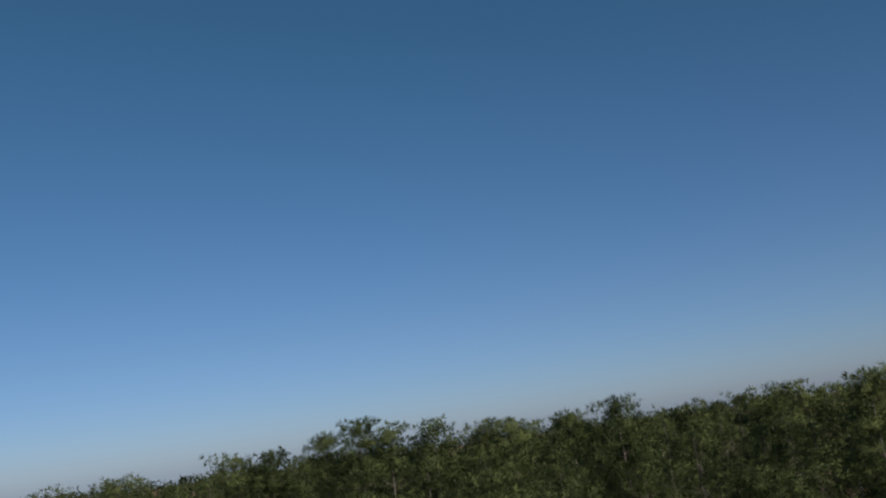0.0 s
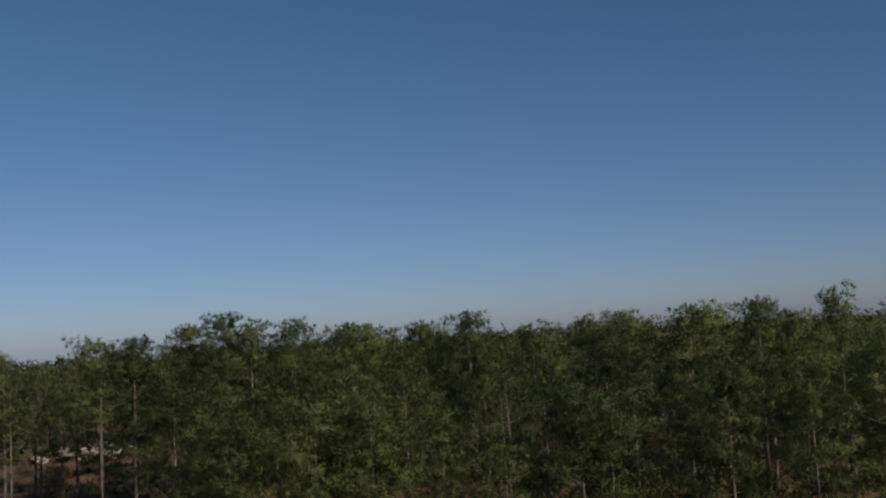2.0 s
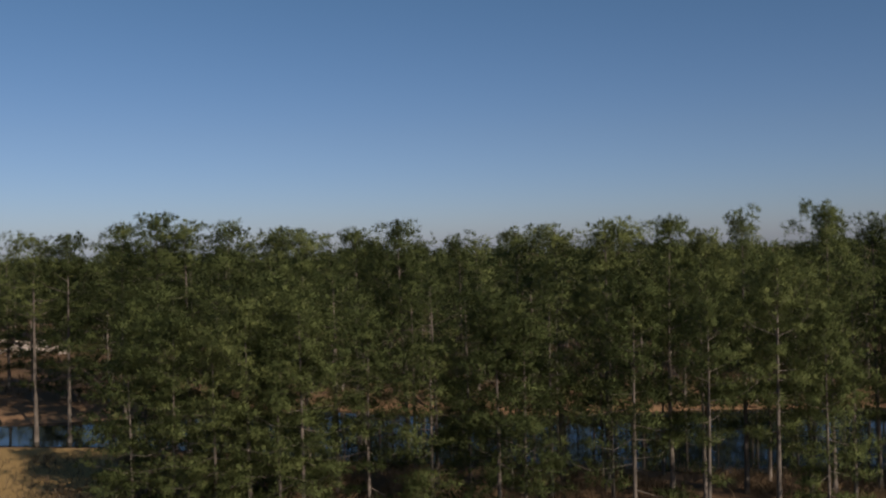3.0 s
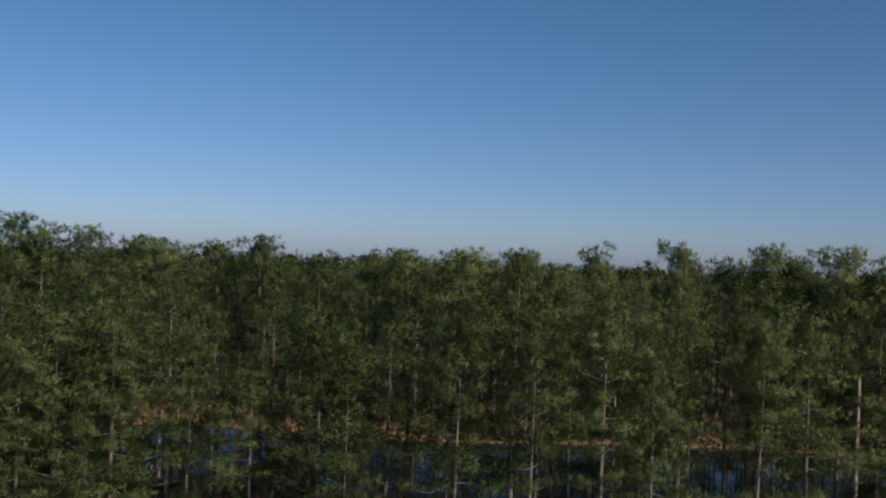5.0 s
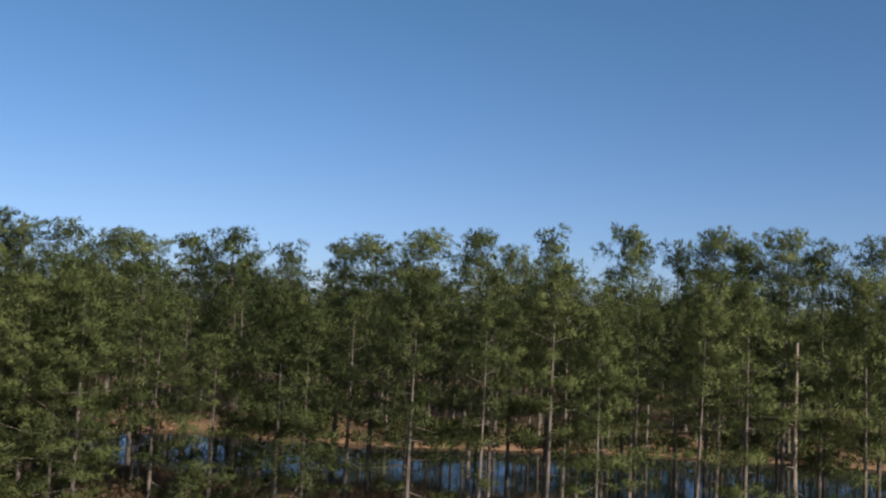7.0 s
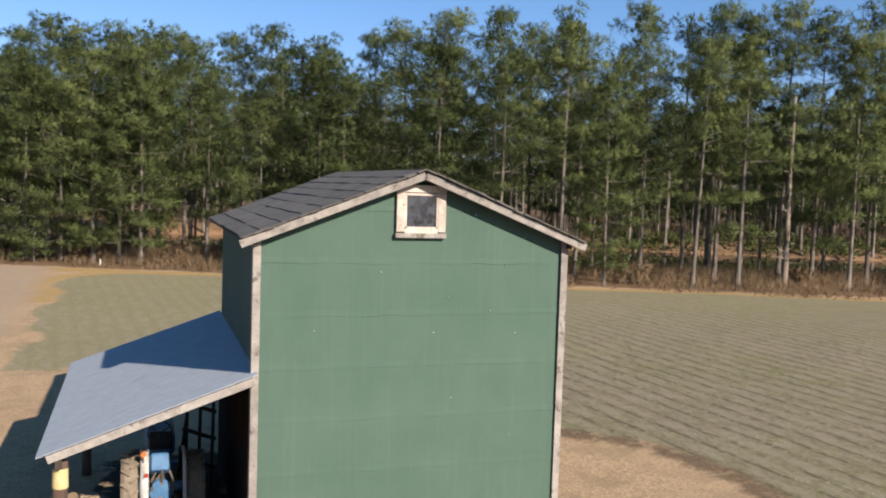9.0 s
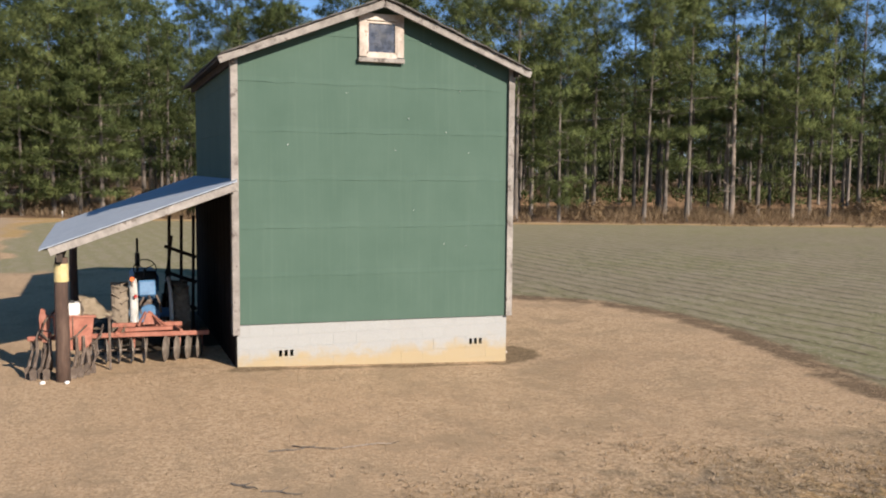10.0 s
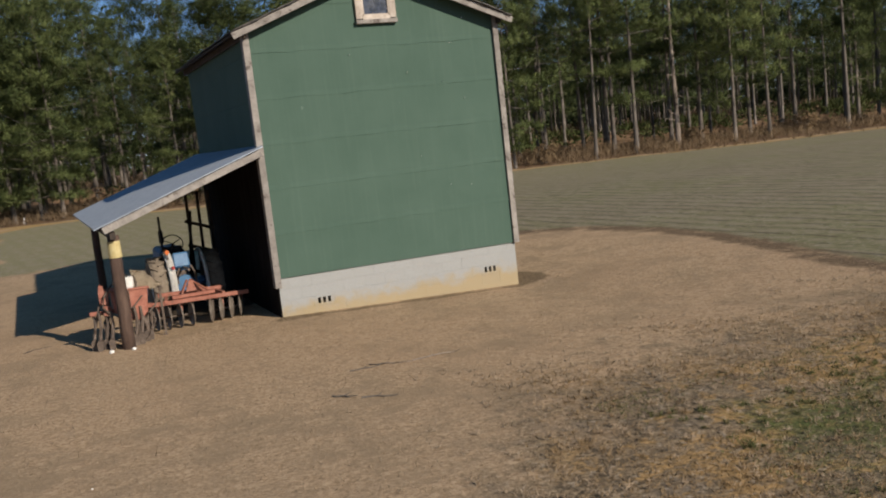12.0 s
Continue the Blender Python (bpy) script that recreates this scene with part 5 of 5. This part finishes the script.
    for a in (0.5, 2.6, 4.7):
        rod(bm, m @ Vector((0, 0, 0)), m @ Vector((0.2 * math.cos(a), 0.2 * math.sin(a), 0)), 0.009, None, 5)
    part("steering_wheel", bm, M_BLACK, t, "black steering wheel")
    part("steering_column", rod(N(), (-0.02, 1.05, 1.1), (-0.02, 0.74, 1.35), 0.025, None, 8), M_BLACK, t)
    bm = N()
    rod(bm, (-0.12, 1.62, 1.15), (-0.12, 1.62, 1.35), 0.028, None, 10)
    rod(bm, (-0.12, 1.62, 1.33), (-0.12, 1.62, 1.6), 0.05, None, 12)
    rod(bm, (-0.12, 1.62, 1.6), (-0.12, 1.62, 1.9), 0.026, None, 10)
    part("exhaust_stack", bm, M_BLACK, t, "tall black exhaust stack")
    # three-point hitch
    for s in (-1, 1):
        part("lift_arm", beam(N(), (s * 0.22, -0.1, 0.5), (s * 0.32, -0.95, 0.52), 0.05, 0.06, 0.006), M_RUST, t)
    part("top_link", rod(N(), (0, -0.2, 0.95), (-0.02, -1.0, 0.98), 0.025, None, 8), M_RUST, t)
    for pts in ([(0.2, -0.3, 0.65), (0.18, -0.36, 0.85), (0.12, -0.3, 0.98)], [(-0.15, -0.3, 0.65), (-0.17, -0.36, 0.82), (-0.1, -0.3, 0.95)]):
        part("lever", bent(N(), pts, 0.02, 6), M_RUST, t)


tractor()


# ---- disc harrow ----
def disc_mesh():
    bm = N()
    n = 22
    prof = [(0.225, 0.0), (0.17, 0.026), (0.09, 0.042), (0.02, 0.046)]
    m = Matrix.Rotation(radians(90), 4, "Y")
    front = [[bm.verts.new(m @ Vector((r * math.cos(2 * math.pi * k / n), r * math.sin(2 * math.pi * k / n), h))) for k in range(n)] for r, h in prof]
    back = [[bm.verts.new(m @ Vector((r * math.cos(2 * math.pi * k / n), r * math.sin(2 * math.pi * k / n), h - 0.008))) for k in range(n)] for r, h in prof]
    for rings in (front, back):
        for a, b in zip(rings, rings[1:]):
            for k in range(n):
                bm.faces.new((a[k], a[(k + 1) % n], b[(k + 1) % n], b[k]))
        bm.faces.new(rings[-1])
    for k in range(n):
        bm.faces.new((front[0][k], back[0][k], back[0][(k + 1) % n], front[0][(k + 1) % n]))
    me = bpy.data.meshes.new("disc")
    bmesh.ops.recalc_face_normals(bm, faces=bm.faces)
    bm.to_mesh(me)
    bm.free()
    me.materials.append(M_DISC)
    return me


def disc_harrow():
    h = thing("disc_harrow", -1.29, 1.2, 0, 0, "faded red disc harrow with worn steel discs on the ground", "harrow")
    Z = 0.50
    for name, a, b, w, t in (("frame_beam", (-0.95, -0.02, Z), (0.96, -0.10, Z - 0.03), 0.07, 0.075), ("frame_beam", (-0.62, 0.42, Z + 0.09), (0.55, 0.36, Z + 0.07), 0.07, 0.07),
                             ("frame_beam", (-0.42, 0.0, Z + 0.07), (0.36, -0.02, Z + 0.07), 0.11, 0.06), ("frame_rail", (-0.55, -0.1, Z + 0.02), (-0.42, 0.75, Z + 0.04), 0.06, 0.06),
                             ("frame_rail", (0.5, -0.12, Z + 0.02), (0.36, 0.75, Z + 0.04), 0.06, 0.06)):
        part(name, beam(N(), a, b, w, t, 0.006), M_RED, h, "faded red square tube")
    bm = N()
    beam(bm, (-0.20, 0.3, Z + 0.08), (-0.06, 0.36, Z + 0.31), 0.05, 0.03, 0.003)
    beam(bm, (0.2, 0.3, Z + 0.08), (0.0, 0.36, Z + 0.31), 0.05, 0.03, 0.003)
    beam(bm, (-0.01, 0.36, Z + 0.31), (0.30, -0.05, Z + 0.06), 0.045, 0.025, 0.003)
    beam(bm, (-0.13, 0.33, Z + 0.2), (0.11, 0.33, Z + 0.2), 0.04, 0.02, 0.003)
    part("hitch_mast", bm, M_RED, h, "red A-shaped hitch mast")
    part("hitch_plate", prism(N(), [(-0.12, Z + 0.1), (0.14, Z + 0.1), (0.03, Z + 0.3), (-0.05, Z + 0.3)], 0.26, 0.29), M_RED, h)
    dm = disc_mesh()
    g = random.Random(12)
    for x0, x1, y0, y1 in ((-0.93, -0.12, 0.06, -0.06), (0.24, 0.80, -0.10, -0.04)):
        n = 5 if x0 < 0 else 4
        yaw = math.atan2(y1 - y0, x1 - x0)
        part("gang_shaft", rod(N(), (x0 - 0.05, y0, 0.225), (x1 + 0.05, y1, 0.225), 0.018, None, 8), M_RUST, h)
        for k in range(n):
            t = k / (n - 1)
            x, y = x0 + (x1 - x0) * t, y0 + (y1 - y0) * t
            d = new("disc", dm)
            d.parent = h
            d.matrix_basis = Matrix.Translation((x, y, 0.225)) @ Matrix.Rotation(yaw + radians(-24 if x0 > 0 else 13), 4, "Z")
            bm = N()
            bent(bm, [(x + 0.04, y + 0.02, 0.22), (x + 0.05, y + 0.07, 0.38), (x + 0.03, 0.0, Z - 0.02)], [0.022, 0.02, 0.022], 5)
            part("hanger", bm, M_RED if k % 2 else M_RUST, h)
        bm = N()
        beam(bm, (x0 - 0.02, y0 + 0.2, 0.40), (x1 + 0.02, y1 + 0.2, 0.40), 0.03, 0.05, 0.003)
        part("scraper_bar", bm, M_RUST, h)


disc_harrow()


# ---- planter beside the post ----
def planter():
    p = thing("planter", -2.66, 0.5, 0, 0, "old red row planter with white hopper and rusty shanks", "planter")
    part("tool_bar", beam(N(), (-0.52, 0.02, 0.62), (0.52, 0.06, 0.60), 0.07, 0.07, 0.006), M_RED, p)
    bm = N()
    prism(bm, [(-0.14, 0.98), (0.47, 0.95), (0.42, 0.52), (0.30, 0.40), (0.10, 0.42), (-0.12, 0.60)], -0.10, 0.22)
    bmesh.ops.bevel(bm, geom=bm.edges[:], offset=0.012, segments=1, affect="EDGES")
    box_ = part("seed_box", bm, M_RED, p, "faded red sheet-metal seed box")
    part("box_rim", beam(beam(N(), (-0.17, -0.105, 0.975), (0.50, -0.105, 0.945), 0.03, 0.035, 0.004), (-0.17, 0.225, 0.975), (0.50, 0.225, 0.945), 0.03, 0.035, 0.004), M_RED, box_)
    part("box_strap", beam(N(), (0.16, -0.106, 0.42), (0.15, -0.106, 0.96), 0.03, 0.012, 0.002, (1, 0, 0)), M_RUST, box_)
    bm = N()
    prism(bm, [(-0.33, 0.78), (-0.20, 0.74), (-0.17, 0.98), (-0.24, 1.00), (-0.25, 1.08), (-0.31, 1.10), (-0.34, 0.96)], -0.08, 0.04)
    part("gear_cover", bm, M_RED, p, "red gear cover")
    bm = N()
    prism(bm, [(-0.30, 0.58), (-0.17, 0.56), (-0.16, 0.72), (-0.28, 0.74)], -0.12, -0.03)
    part("bracket", bm, M_RED, p)
    bm = N()
    rings = [((0.12, 0.05, 0.95), 0.12, 0.11), ((0.12, 0.05, 1.00), 0.145, 0.13), ((0.12, 0.05, 1.14), 0.15, 0.135), ((0.12, 0.05, 1.165), 0.13, 0.12)]
    loops = []
    for (cx, cy, cz), rx, ry in rings:
        loops.append([bm.verts.new((cx + rx * (abs(math.cos(a)) ** 0.5) * math.copysign(1, math.cos(a)), cy + ry * (abs(math.sin(a)) ** 0.5) * math.copysign(1, math.sin(a)), cz)) for a in (2 * math.pi * k / 20 + 0.05 for k in range(20))])
    for u, v in zip(loops, loops[1:]):
        for k in range(20):
            bm.faces.new((u[k], u[(k + 1) % 20], v[(k + 1) % 20], v[k]))
    bm.faces.new(loops[0])
    bm.faces.new(loops[-1])
    hop = part("seed_hopper", bm, M_WHITE, p, "dirty white seed hopper")
    part("hopper_cap", rod(N(), (0.12, 0.05, 1.16), (0.12, 0.05, 1.20), 0.075, 0.06, 12), M_BLACK, hop)
    for x, y in ((-0.46, 0.06), (-0.38, -0.10), (-0.27, -0.02), (-0.19, -0.14), (0.20, -0.16), (0.30, -0.10), (0.40, 0.04), (0.48, 0.14)):
        bm = N()
        bent(bm, [(x, y, 0.64), (x + 0.01, y - 0.05, 0.42), (x - 0.04, y - 0.12, 0.2), (x - 0.06, y - 0.09, 0.03)], [0.026, 0.028, 0.032, 0.018], 6)
        s = part("shank", bm, M_RUST, p)
        part("shovel", prism(N(), [(x - 0.10, -0.01), (x - 0.01, -0.01), (x + 0.0, 0.15), (x - 0.055, 0.21), (x - 0.11, 0.15)], y - 0.14, y - 0.125), M_RUST, s, "rusty shovel point")
    for x, tilt in ((-0.25, 12), (0.34, -10)):
        m = Matrix.Translation((x, 0.12, 0.24)) @ Matrix.Rotation(radians(84), 4, "Y") @ Matrix.Rotation(radians(tilt), 4, "X")
        part("press_wheel", lathe(N(), [(0.21, -0.035), (0.235, -0.02), (0.235, 0.02), (0.21, 0.035), (0.05, 0.03), (0.05, -0.03)], 22, m), M_RUST, p, "rusty press wheel")
    for pts, r in (([(-0.28, 0.0, 0.75), (-0.16, 0.06, 1.0), (-0.02, 0.08, 1.12)], 0.018), ([(0.0, -0.12, 0.55), (0.2, -0.16, 0.66), (0.36, -0.12, 0.82)], 0.014),
                   ([(0.26, -0.05, 0.85), (0.31, -0.02, 1.05), (0.27, 0.0, 1.19)], 0.014), ([(0.30, -0.15, 0.02), (0.42, -0.18, 0.16), (0.52, -0.14, 0.36), (0.50, -0.1, 0.5)], 0.014),
                   ([(0.12, -0.2, 0.02), (0.22, -0.22, 0.2), (0.24, -0.2, 0.42)], 0.016), ([(-0.36, -0.1, 0.02), (-0.30, -0.12, 0.3), (-0.22, -0.06, 0.55)], 0.02), ([(-0.50, 0.0, 0.02), (-0.47, -0.05, 0.35), (-0.36, 0.0, 0.70), (-0.30, 0.04, 0.86)], 0.022),
                   ([(-0.20, -0.14, 0.60), (-0.30, -0.17, 0.72), (-0.26, -0.16, 0.90), (-0.16, -0.13, 1.02)], 0.018), ([(0.42, -0.12, 0.50), (0.56, -0.10, 0.62), (0.60, -0.02, 0.80)], 0.016)):
        part("lever", bent(N(), pts, r, 6), M_RUST, p)
    part("draw_bar", beam(N(), (0.22, 0.1, 1.12), (0.74, 0.22, 0.86), 0.05, 0.05, 0.004), M_RUST, p)
    part("bar_support", beam(N(), (0.70, 0.22, 0.0), (0.70, 0.22, 0.86), 0.04, 0.04, 0.004), M_RUST, p)


planter()


def tarp():
    """A piece of tan tarp thrown over the planter's draw bar."""
    bm = N()
    nu, nv = 18, 14
    grid = []
    for i in range(nu + 1):
        u = i / nu
        line = Vector((-2.42 + 0.50 * u, 0.60 + 0.12 * u, 1.165 - 0.25 * u))
        row = []
        drop = 0.26 * (1 - u) ** 0.7 + 0.045
        for j in range(nv + 1):
            v = 2 * j / nv - 1
            out = 0.10 * math.sin(v * 1.45) * (1 - 0.45 * u)
            fall = drop * max(0.0, abs(v) - 0.22) ** 1.1
            q = Vector((u * 3.1, v * 2.2, 1.7))
            fold = 0.06 * noise.noise(q * 1.5) + 0.03 * noise.noise(q * 3.4)
            lump = 0.10 * math.exp(-((u - 0.25) / 0.4) ** 2) * math.cos(v * 1.2)
            row.append(bm.verts.new(line + Vector((fold * 0.6, out + fold, 0.025 - fall + lump + fold * 0.8))))
        grid.append(row)
    for i in range(nu):
        for j in range(nv):
            bm.faces.new((grid[i][j], grid[i + 1][j], grid[i + 1][j + 1], grid[i][j + 1]))
    bmesh.ops.solidify(bm, geom=bm.faces[:], thickness=0.006)
    ob = part("tarp", bm, M_CANVAS, None, "", True)
    tagged(ob, "crumpled tan tarp thrown over the planter's bar", "tarp")


tarp()


def wooden_rack():
    r = thing("wooden_rack", -0.42, 4.2, 0, 0, "dark wooden rack of poles and rails by the barn wall", "rack")
    for x in (-0.36, -0.12, 0.12):
        part("upright", beam(N(), (x, 0.0, 0), (x + 0.05, 0.1, 2.35), 0.06, 0.06, 0.004, (1, 0, 0)), M_TIMBER, r)
    for z in (0.55, 1.1, 1.62):
        part("rail", beam(N(), (-0.42, -0.05, z + 0.12), (0.2, -0.03, z - 0.12), 0.05, 0.07, 0.004), M_TIMBER, r)
    part("brace", beam(N(), (-0.52, -0.08, 0.0), (-0.28, -0.02, 1.95), 0.04, 0.06, 0.004, (1, 0, 0)), M_TIMBER, r)


wooden_rack()


# ---- small things on the ground ----
def stone(x, y, r, material, label, name="stone"):
    bm = N()
    bmesh.ops.create_icosphere(bm, subdivisions=2, radius=r)
    for v in bm.verts:
        v.co *= 1 + 0.25 * noise.noise(v.co * (2 / r) + Vector((x, y, 0)))
        v.co.z *= 0.7
    ob = part(name, bm, material, None, "", True)
    ob.location = (x, y, float(height(x, y)) + r * 0.4)
    tagged(ob, label, "stone")


stone(-2.95, -0.02, 0.045, M_WHITE, "small white stone beside the log post")
stone(-2.6, -0.1, 0.04, M_WHITE, "small white stone beside the log post")
bm = N()
prism(bm, [(0, -0.02), (0.24, -0.02), (0.22, 0.035), (0.02, 0.06)], -0.10, 0.10)
ob = part("splash_block", bm, M_PALE)
ob.location = (4.98, 0.75, float(height(5.1, 0.75)))
tagged(ob, "small grey concrete splash block by the footing", "block")
stake = thing("marker_stake", -4.2, 51.0, float(height(-4.2, 51.0)), 0, "short white marker stake at the wood's edge", "stake")
part("stake", rod(N(), (0, 0, -0.1), (0, 0, 0.42), 0.045, 0.04, 8), M_WHITE, stake)
g = random.Random(31)
for x, y, heading, length, thick, material, label in ((0.0, -4.46, -0.28, 0.62, 0.010, M_DEAD, "long pale stick on dead grass"), (0.55, -4.70, 0.0, 0.75, 0.008, M_DEAD, "long pale stick on dead grass"), (-0.30, -4.56, 0.0, 0.5, 0.008, M_BARK, "thin dark stick on dead grass"),
                                                      (-0.86, -5.50, -0.9, 0.40, 0.013, M_BARK, "crooked dark stick on dead grass"), (-0.60, -5.84, -0.5, 0.46, 0.012, M_BARK, "crooked dark stick on dead grass"), (-4.3, 1.4, 0.2, 0.5, 0.007, M_BARK, "thin dark stick on dead grass")):
    bm = N()
    pts = [Vector((0, 0, 0.012))]
    a = heading
    for _ in range(5):
        a = heading + g.uniform(-0.45, 0.45)
        pts.append(pts[-1] + Vector((math.cos(a) * length / 5, math.sin(a) * length / 5, g.uniform(-0.004, 0.008))))
    bent(bm, pts, [thick, thick * 0.95, thick * 0.85, thick * 0.7, thick * 0.55, thick * 0.35], 5)
    bent(bm, [pts[2], pts[2] + Vector((math.cos(heading + 0.9) * 0.10, math.sin(heading + 0.9) * 0.10, 0.02))], [thick * 0.5, thick * 0.25], 4)
    ob = part("twig", bm, material)
    ob.location = (x, y, float(height(x, y)))
    tagged(ob, label, "twig")
for x, y in ((-3.7, -6.7), (-3.08, -8.29)):
    stone(x, y, 0.010, M_WHITE, "tiny white stone lying in the yard")


def rubble_pile():
    p = thing("rubble_pile", -33.0, 163.0, float(height(-33.0, 163.0)), 0, "pale heap of cut timber and rubble behind the wood", "pile")
    g = random.Random(2)
    for k in range(60):
        x, y = g.uniform(-8, 8), g.uniform(-3, 3)
        z = g.uniform(0.2, 3.6) * (1 - abs(x) / 11)
        bm = N()
        box(bm, x, y, z, g.uniform(0.8, 2.2), g.uniform(0.4, 0.9), g.uniform(0.2, 0.5), Euler((g.uniform(-0.4, 0.4), g.uniform(-0.4, 0.4), g.uniform(0, 3))).to_matrix(), 0.04)
        part("slab", bm, M_PALE, p)


rubble_pile()


# ---- grass ----
def grass():
    g = np.random.default_rng(44)

    def patch(name, count, x0, x1, y0, y1, keep, length, width, material, label, spread):
        x, y = g.uniform(x0, x1, count), g.uniform(y0, y1, count)
        k = keep(x, y)
        x, y = x[k], y[k]
        z = height(x, y)
        c = np.stack([x, y, z], 1)
        v = sprays(g, c, np.tile((0.15, 0.1, 0.8), (len(x), 1)), 2, length, width, spread)
        per = len(v) // len(x)
        v[:, 2] = np.maximum(v[:, 2], np.repeat(z, per) + 0.002)
        lean = g.normal(size=(len(v) // 3, 3)) * 0.35 + (0.15, -0.4, 0.8)
        tagged(new(name, leafy_mesh(name, v, lean, material)), label, "grass", kind="stuff")

    def weedy(x, y):
        return np.interp(x, (-2.8, -1.0, 0.3, 2.2, 7.5, 14), (-15, -9.9, -7.7, -6.5, -6.6, -7.4)) - y + 0.9 * np.sin(1.7 * x + 2 * np.sin(y))

    def off_barn(x, y):
        return ~((x > -0.1) & (x < W + 0.1) & (y > -0.12)) & (np.hypot((x - 5.3) / 1.05, (y - 0.55) / 1.7) > 0.5)

    patch("dead_grass", 92000, -11, 9.5, -14.5, 0.5, lambda x, y: off_barn(x, y) & (weedy(x, y) < g.uniform(-1, 1.5, len(x))), 0.034, 0.0065, M_DEADGRASS, "short dead mown grass of the yard", 1.2)
    patch("weeds", 70000, -3, 12, -14.5, -5.5, lambda x, y: (weedy(x, y) > g.uniform(-0.6, 1.2, len(x))) & (np.sin(2.1 * x + np.sin(1.3 * y)) + np.sin(1.7 * y + 1) > g.uniform(-1.8, 1.2, len(x))), 0.065, 0.009, M_WEEDS, "rusty dry weeds in the rough grass", 1.1)
    patch("green_weeds", 42000, 1.2, 12, -14.5, -8, lambda x, y: np.sin(1.9 * x + 1.5 * np.sin(1.1 * y)) + np.sin(2.3 * y + 0.5) > g.uniform(-1.2, 1.6, len(x)), 0.05, 0.010, M_GREENWEED, "green winter weeds in the rough grass", 0.9)

    def tussocks(name, count, x0, x1, y0, y1, keep, blades, length, width, material, label):
        x, y = g.uniform(x0, x1, count), g.uniform(y0, y1, count)
        k = keep(x, y)
        x, y = x[k], y[k]
        c = np.repeat(np.stack([x, y, height(x, y)], 1), 6, 0)
        size = np.repeat(g.uniform(0.6, 1.35, len(x)), 6)
        c[:, :2] += g.normal(size=(len(c), 2)) * 0.022 * size[:, None]
        v = sprays(g, c, np.tile((0.1, 0.05, 0.75), (len(c), 1)), blades, length * np.repeat(size, blades), width, 0.75)
        v[:, 2] = np.maximum(v[:, 2], np.repeat(c[:, 2], 3 * blades) + 0.002)
        tagged(new(name, leafy_mesh(name, v, g.normal(size=(len(v) // 3, 3)) * 0.45 + (0.15, -0.4, 0.75), material)), label, "grass", kind="stuff")

    tussocks("straw_tussocks", 2600, -3.5, 11, -14.5, -4.5, lambda x, y: (weedy(x, y) > g.uniform(-2.2, 1.0, len(x))), 4, 0.085, 0.007, M_DEADGRASS, "pale straw tussocks in the rough grass")
    tussocks("golden_tussocks", 1500, -1, 11, -14.5, -6, lambda x, y: (weedy(x, y) > 0.2) & (np.sin(1.3 * x + 0.8 * np.sin(1.9 * y)) + np.sin(2.1 * y) > 0.2), 4, 0.075, 0.007, M_WEEDS, "golden brown weed tussocks in the rough grass")
    tussocks("green_tussocks", 1300, 1.4, 11, -14.5, -8.6, lambda x, y: np.sin(1.6 * x + np.sin(1.1 * y)) + np.sin(1.9 * y + 0.5) > g.uniform(-1.0, 1.0, len(x)), 5, 0.070, 0.010, M_GREENWEED, "green clumps of winter weeds in the rough grass")


grass()


# ---- blocks of the footing ----
def block_mesh(length, h, vented=False):
    bm = N()
    t = 0.055
    if not vented:
        box(bm, 0, 0, 0, length, t, h, None, 0.0012)
    else:
        slot, web = 0.055, 0.04
        box(bm, 0, 0, h / 2 - 0.025, length, t, 0.05, None, 0.005)
        box(bm, 0, 0, -h / 2 + 0.0225, length, t, 0.045, None, 0.005)
        zc, hh = -0.0025, h - 0.095
        span = 3 * slot + 2 * web
        for s in (-1, 1):
            w = (length - span) / 2
            box(bm, s * (span / 2 + w / 2), 0, zc, w, t, hh + 0.004)
        for k in (-1, 1):
            box(bm, k * (slot + web) / 2, 0, zc, web, t, hh + 0.004)
    me = bpy.data.meshes.new("block")
    bmesh.ops.recalc_face_normals(bm, faces=bm.faces)
    bm.to_mesh(me)
    bm.free()
    me.materials.append(M_BLOCK)
    return me


def lay_blocks():
    pitch, course = W / 12, 0.203
    full, half, vent = block_mesh(pitch - 0.001, course - 0.001), block_mesh(pitch / 2 - 0.001, course - 0.001), block_mesh(pitch - 0.001, course - 0.001, True)
    g = random.Random(6)
    for row in range(5):
        z = FOUND - 0.02 - course * (row + 0.5)
        odd = (row + 1) % 2
        slots = [(pitch * (k + 0.5), full) for k in range(12)] if not odd else [(pitch / 4, half)] + [(pitch * (k + 1), full) for k in range(11)] + [(W - pitch / 4, half)]
        if row == 2:
            slots = [(pitch / 4, half), (pitch, full), (2 * pitch, vent)] + [(pitch * (k + 3), full) for k in range(7)] + [(3.965, half), (4.27, vent), (4.575, half), (4.778, half)]
        for x, me in slots:
            ob = new("block", me)
            ob.parent = FOOTING
            ob.matrix_basis = pose(x, 0.045 + g.uniform(-0.0012, 0.0012), z, 0, 0, g.uniform(-0.2, 0.2))


lay_blocks()
